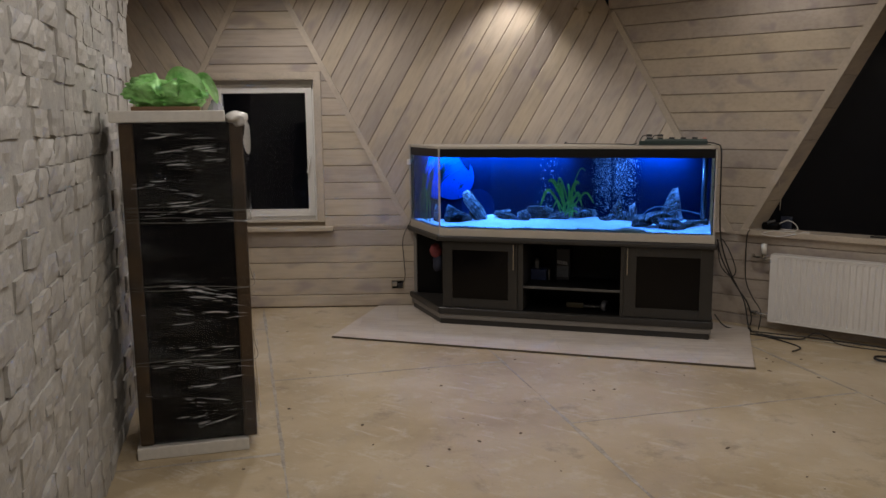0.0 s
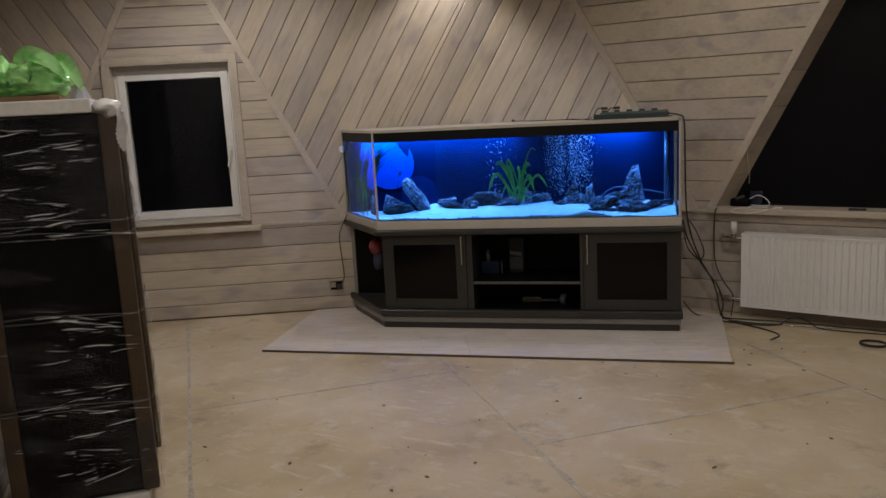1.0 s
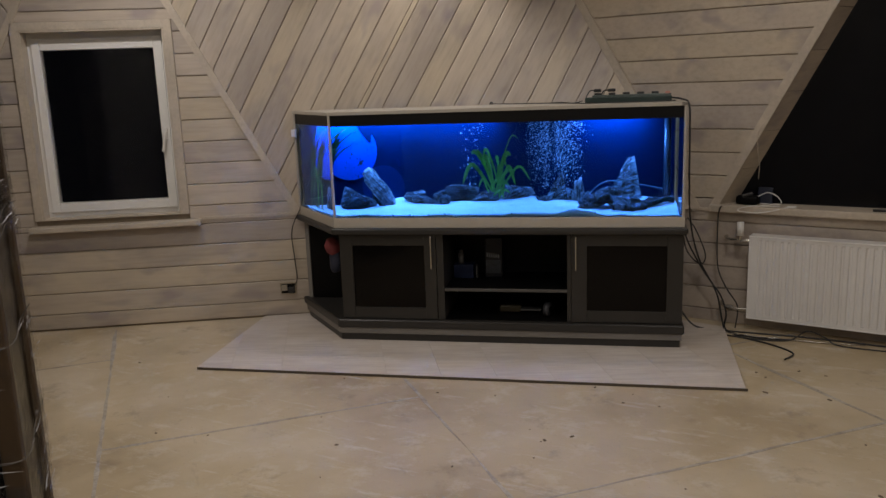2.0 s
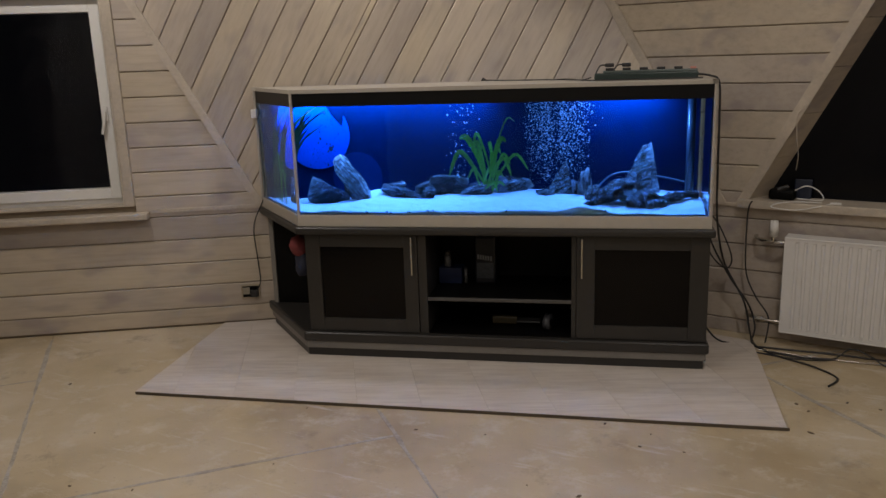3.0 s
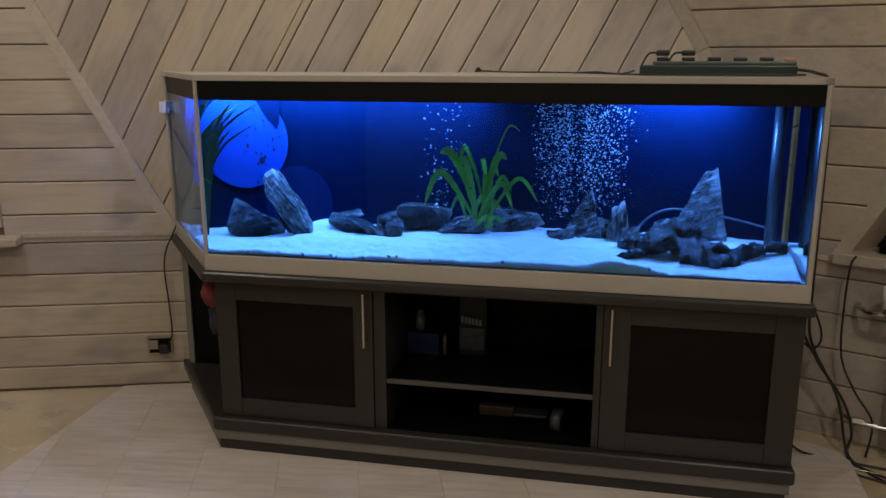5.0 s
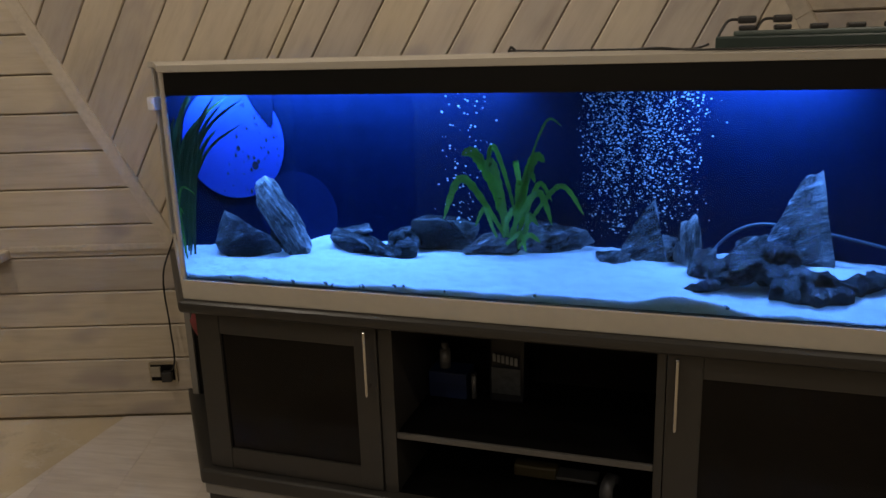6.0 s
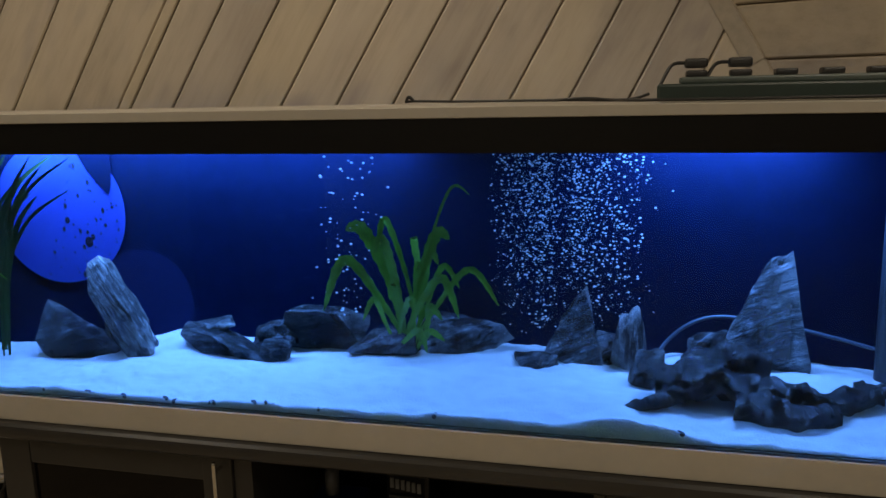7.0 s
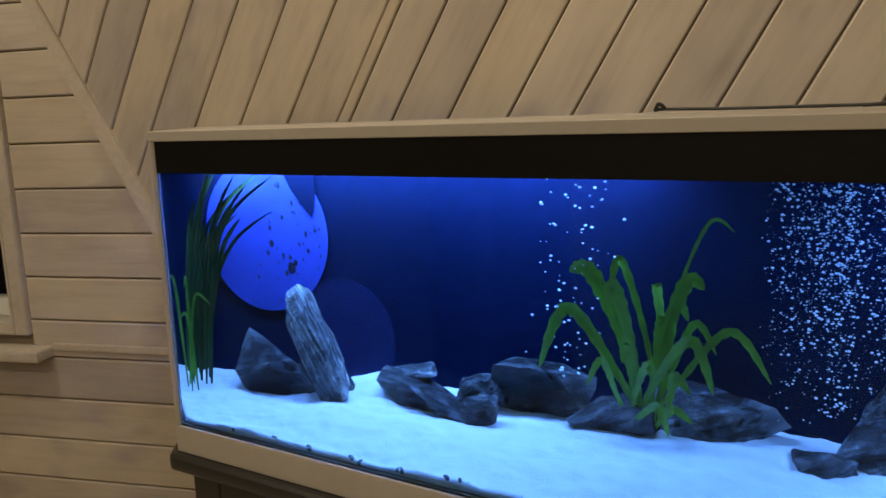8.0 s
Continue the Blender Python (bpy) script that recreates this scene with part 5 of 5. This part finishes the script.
# ---------- lamps in the ceiling ----------
M_BULB = glow("warm_bulb", (1.0, 0.8, 0.55), 12.0)
first = None
for sx, sy in SPOTS:
    if first is None:
        first = thing("ceiling_spot", Matrix.Translation((sx, sy, CEIL)), "small round recessed ceiling spot with a warm lamp", "ceiling lamp", "ceiling spots")
        b2 = bmesh.new()
        for i in range(24):
            a = 2 * math.pi * i / 24
            b2.verts.new((0.045 * math.cos(a), 0.045 * math.sin(a), -0.012))
        for i in range(24):
            a = 2 * math.pi * i / 24
            b2.verts.new((0.032 * math.cos(a), 0.032 * math.sin(a), -0.010))
        for i in range(24):
            a = 2 * math.pi * i / 24
            b2.verts.new((0.047 * math.cos(a), 0.047 * math.sin(a), 0.0))
        b2.verts.ensure_lookup_table()
        for i in range(24):
            j = (i + 1) % 24
            b2.faces.new((b2.verts[i], b2.verts[j], b2.verts[24 + j], b2.verts[24 + i]))
            b2.faces.new((b2.verts[i], b2.verts[j], b2.verts[48 + j], b2.verts[48 + i]))
        part("ring", b2, M_STEEL, first)
        part("lamp_face", disc(0.032, -0.009, -0.003, 24), M_BULB, first)
    else:
        copy_thing(first, Matrix.Translation((sx, sy, CEIL)))

# ---------- pieces of walls and floor ----------
PB = 0.139
L0 = 2.04
boards(low_back_boards, L0 - PB * 15 + 0.017, PB, p_back, M_PINE, wall_back, slope=None)
side_l = clip(clip(clip(gable, 1, 0, WX0 - 0.05), 0, 1, WZ1 + 0.05), 0, -1, -0.702)
side_r = clip(clip(clip(gable, -1, 0, -WX1 - 0.05), 0, 1, WZ1 + 0.05), 0, -1, -0.702)
for reg in (side_l, side_r, clip(g_top, 0, -1, -WZ1 - 0.05)):
    boards(reg, L0 - PB * 15, PB, p_back, M_PINE, wall_back, slope=None)
boards(clip(left_facet, 1, -SEAM, 0.497), 0.348 - 0.152 * 10, 0.152, p_corner, M_PINE_R, wall_corner, cuts=10, slope=SEAM, span=(-9, 11))
boards(clip(left_facet, -1, SEAM, -0.497), 0.497, 0.038, p_corner, M_PINE_R, wall_corner, cuts=10, slope=SEAM, span=(0, 1))
boards(right_facet, 0.535, 0.121, p_corner, M_PINE_R, wall_corner, cuts=10, slope=SEAM, span=(0, 1))
boards(right_facet, 0.656, 0.152, p_corner, M_PINE_R, wall_corner, cuts=10, slope=SEAM, span=(0, 20))
boards(facet_l, -0.6 - 0.535 - 0.152 * 6, 0.152, p_corner_l, M_PINE_L, wall_corner_l, cuts=10, slope=-SEAM, span=(-5, 20))
boards(low_right, 1.471 - 0.1395 * 11, 0.1395, p_right, M_PINE, wall_right, slope=None)
boards(up_right, 1.471 - 0.1395 * 11, 0.1395, p_right, M_PINE, wall_right, slope=None)
boards(far_right, 1.471 - 0.1395 * 11, 0.1395, p_right, M_PINE, wall_right, slope=None)

# floor sheets
fu, fv = Vector((0.975, 0.22)), Vector((-0.22, 0.975))
room = [(-2.7, -1.9), (6.5, -1.9), (6.5, 7.16), (-2.7, 7.16)]
CUT = [-4.2, -2.3, -0.25, 1.20, 2.68, 4.46, 6.0, 8.0, 9.5]
for i, (a, b) in enumerate(zip(CUT, CUT[1:])):
    for k in range(-6, 6):
        q0 = 6.34 + 2.44 * k - (i % 2) * 1.3
        poly = clip(clip(room, fu.x, fu.y, b - 0.0012), -fu.x, -fu.y, -a - 0.0012)
        if len(poly) > 2:
            poly = clip(clip(poly, fv.x, fv.y, q0 + 2.4399), -fv.x, -fv.y, -q0 - 0.0001)
        if len(poly) > 2:
            plank(poly, lambda x, y, d: Vector((x, y, -0.008 + d)), M_FLOOR, floor, "floor_sheet", 0.008, 0.0006)

# smeared filler along the sheet joints
M_FILL = plain("dirty_joint_filler", (0.50, 0.455, 0.385), 0.75, vary=0.25, scale=7, bumpy=0.4, col2=(0.23, 0.185, 0.14))


def filler(a, b, seed):
    """A ragged smear of filler from a to b, thin as a coat of paint, broken where it has worn off."""
    a, b = Vector(a), Vector(b)
    d = (b - a).normalized()
    s = Vector((-d.y, d.x))
    n = max(4, int((b - a).length / 0.035))
    bm = bmesh.new()
    last = None
    for i in range(n + 1):
        p = a + (b - a) * (i / n)
        k = seed * 13.7 + i * 0.035
        w = 0.013 + 0.018 * noise.noise(Vector((k * 1.3, 0, 5.1))) + 0.010 * noise.noise(Vector((k * 9, 3, 0)))
        off = 0.006 * noise.noise(Vector((k * 4, 8, 2)))
        if w < 0.003 or not (-2.6 < p.x < 6.4 and -1.8 < p.y < 7.1):
            last = None
            continue
        ends = [p + s * (off + w * 0.6), p + s * (off - w * 0.6)]
        row = [bm.verts.new((q.x, q.y, 0.0012)) for q in ends]
        if last:
            bm.faces.new((last[0], last[1], row[1], row[0]))
        last = row
    if not bm.faces:
        bm.free()
        return
    bmesh.ops.delete(bm, geom=[v for v in bm.verts if not v.link_faces], context="VERTS")
    for f in bm.faces:
        f.normal_update()
    bmesh.ops.solidify(bm, geom=bm.faces[:], thickness=0.0010)
    part("joint_filler", bm, M_FILL, floor)


for i, c in enumerate(CUT[1:-1]):
    filler(fu * c + fv * -3.5, fu * c + fv * 8.0, i + 1)
for i, (a, b) in enumerate(zip(CUT, CUT[1:])):
    for k in range(-3, 2):
        q0 = 6.34 + 2.44 * k - (i % 2) * 1.3
        filler(fu * (a + 0.01) + fv * q0, fu * (b - 0.01) + fv * q0, 20 + i * 7 + k)

# bricks
rs = random.Random(21)
variants = []
for k in range(8):
    bm = bmesh.new()
    nx, nz = 4, 3
    w, hgt = (0.235, 0.19, 0.215, 0.16)[k % 4], 0.090
    front = [[bm.verts.new((w * (i / nx - 0.5), -0.012 - 0.009 * rs.random() + (0.004 if i in (0, nx) or j in (0, nz) else 0), hgt * (j / nz - 0.5) + (0.007 * (rs.random() - 0.5)))) for i in range(nx + 1)] for j in range(nz + 1)]
    for j in range(nz):
        for i in range(nx):
            bm.faces.new((front[j][i], front[j][i + 1], front[j + 1][i + 1], front[j + 1][i]))
    loop = front[0] + [front[j][nx] for j in range(1, nz + 1)] + front[nz][::-1][1:] + [front[j][0] for j in range(nz - 1, 0, -1)]
    back = [bm.verts.new((v.co.x, 0.0, v.co.z)) for v in loop]
    for i in range(len(loop)):
        j = (i + 1) % len(loop)
        bm.faces.new((loop[j], loop[i], back[i], back[j]))
    bmesh.ops.recalc_face_normals(bm, faces=bm.faces)
    me = bpy.data.meshes.new("brick")
    bm.to_mesh(me)
    bm.free()
    me.materials.append(M_BRICK)
    variants.append((w, me))
rest = bmesh.new()
count = 0
for row in range(int(CEIL / 0.0955)):
    x = -3.6 + (0.1 if row % 2 else 0.0)
    while x < 1.9:
        w, me = variants[rs.randrange(8)]
        cx = x + w / 2
        z = 0.048 + row * 0.0955
        x += w + 0.005
        if -0.42 < cx < -0.22 and 0.08 < z < 0.30:
            continue
        m4 = Matrix.Translation((cx, rs.uniform(-0.010, 0.008), z)) @ Euler((radians(rs.uniform(-1.0, 4.0)), radians(rs.uniform(-1.5, 1.5)), radians(rs.uniform(-1.8, 1.8)))).to_matrix().to_4x4()
        if -1.35 < cx < 0.75 and count < 300:
            ob = new("brick", me)
            ob.parent = brick_wall
            ob.matrix_basis = m4
            count += 1
        else:
            k = len(rest.verts)
            rest.from_mesh(me)
            rest.verts.ensure_lookup_table()
            for v in rest.verts[k:]:
                v.co = m4 @ v.co
me = bpy.data.meshes.new("bricks")
rest.to_mesh(me)
rest.free()
me.materials.append(M_BRICK)
ob = new("bricks", me)
ob.parent = brick_wall
tagged(ob, kind="stuff")
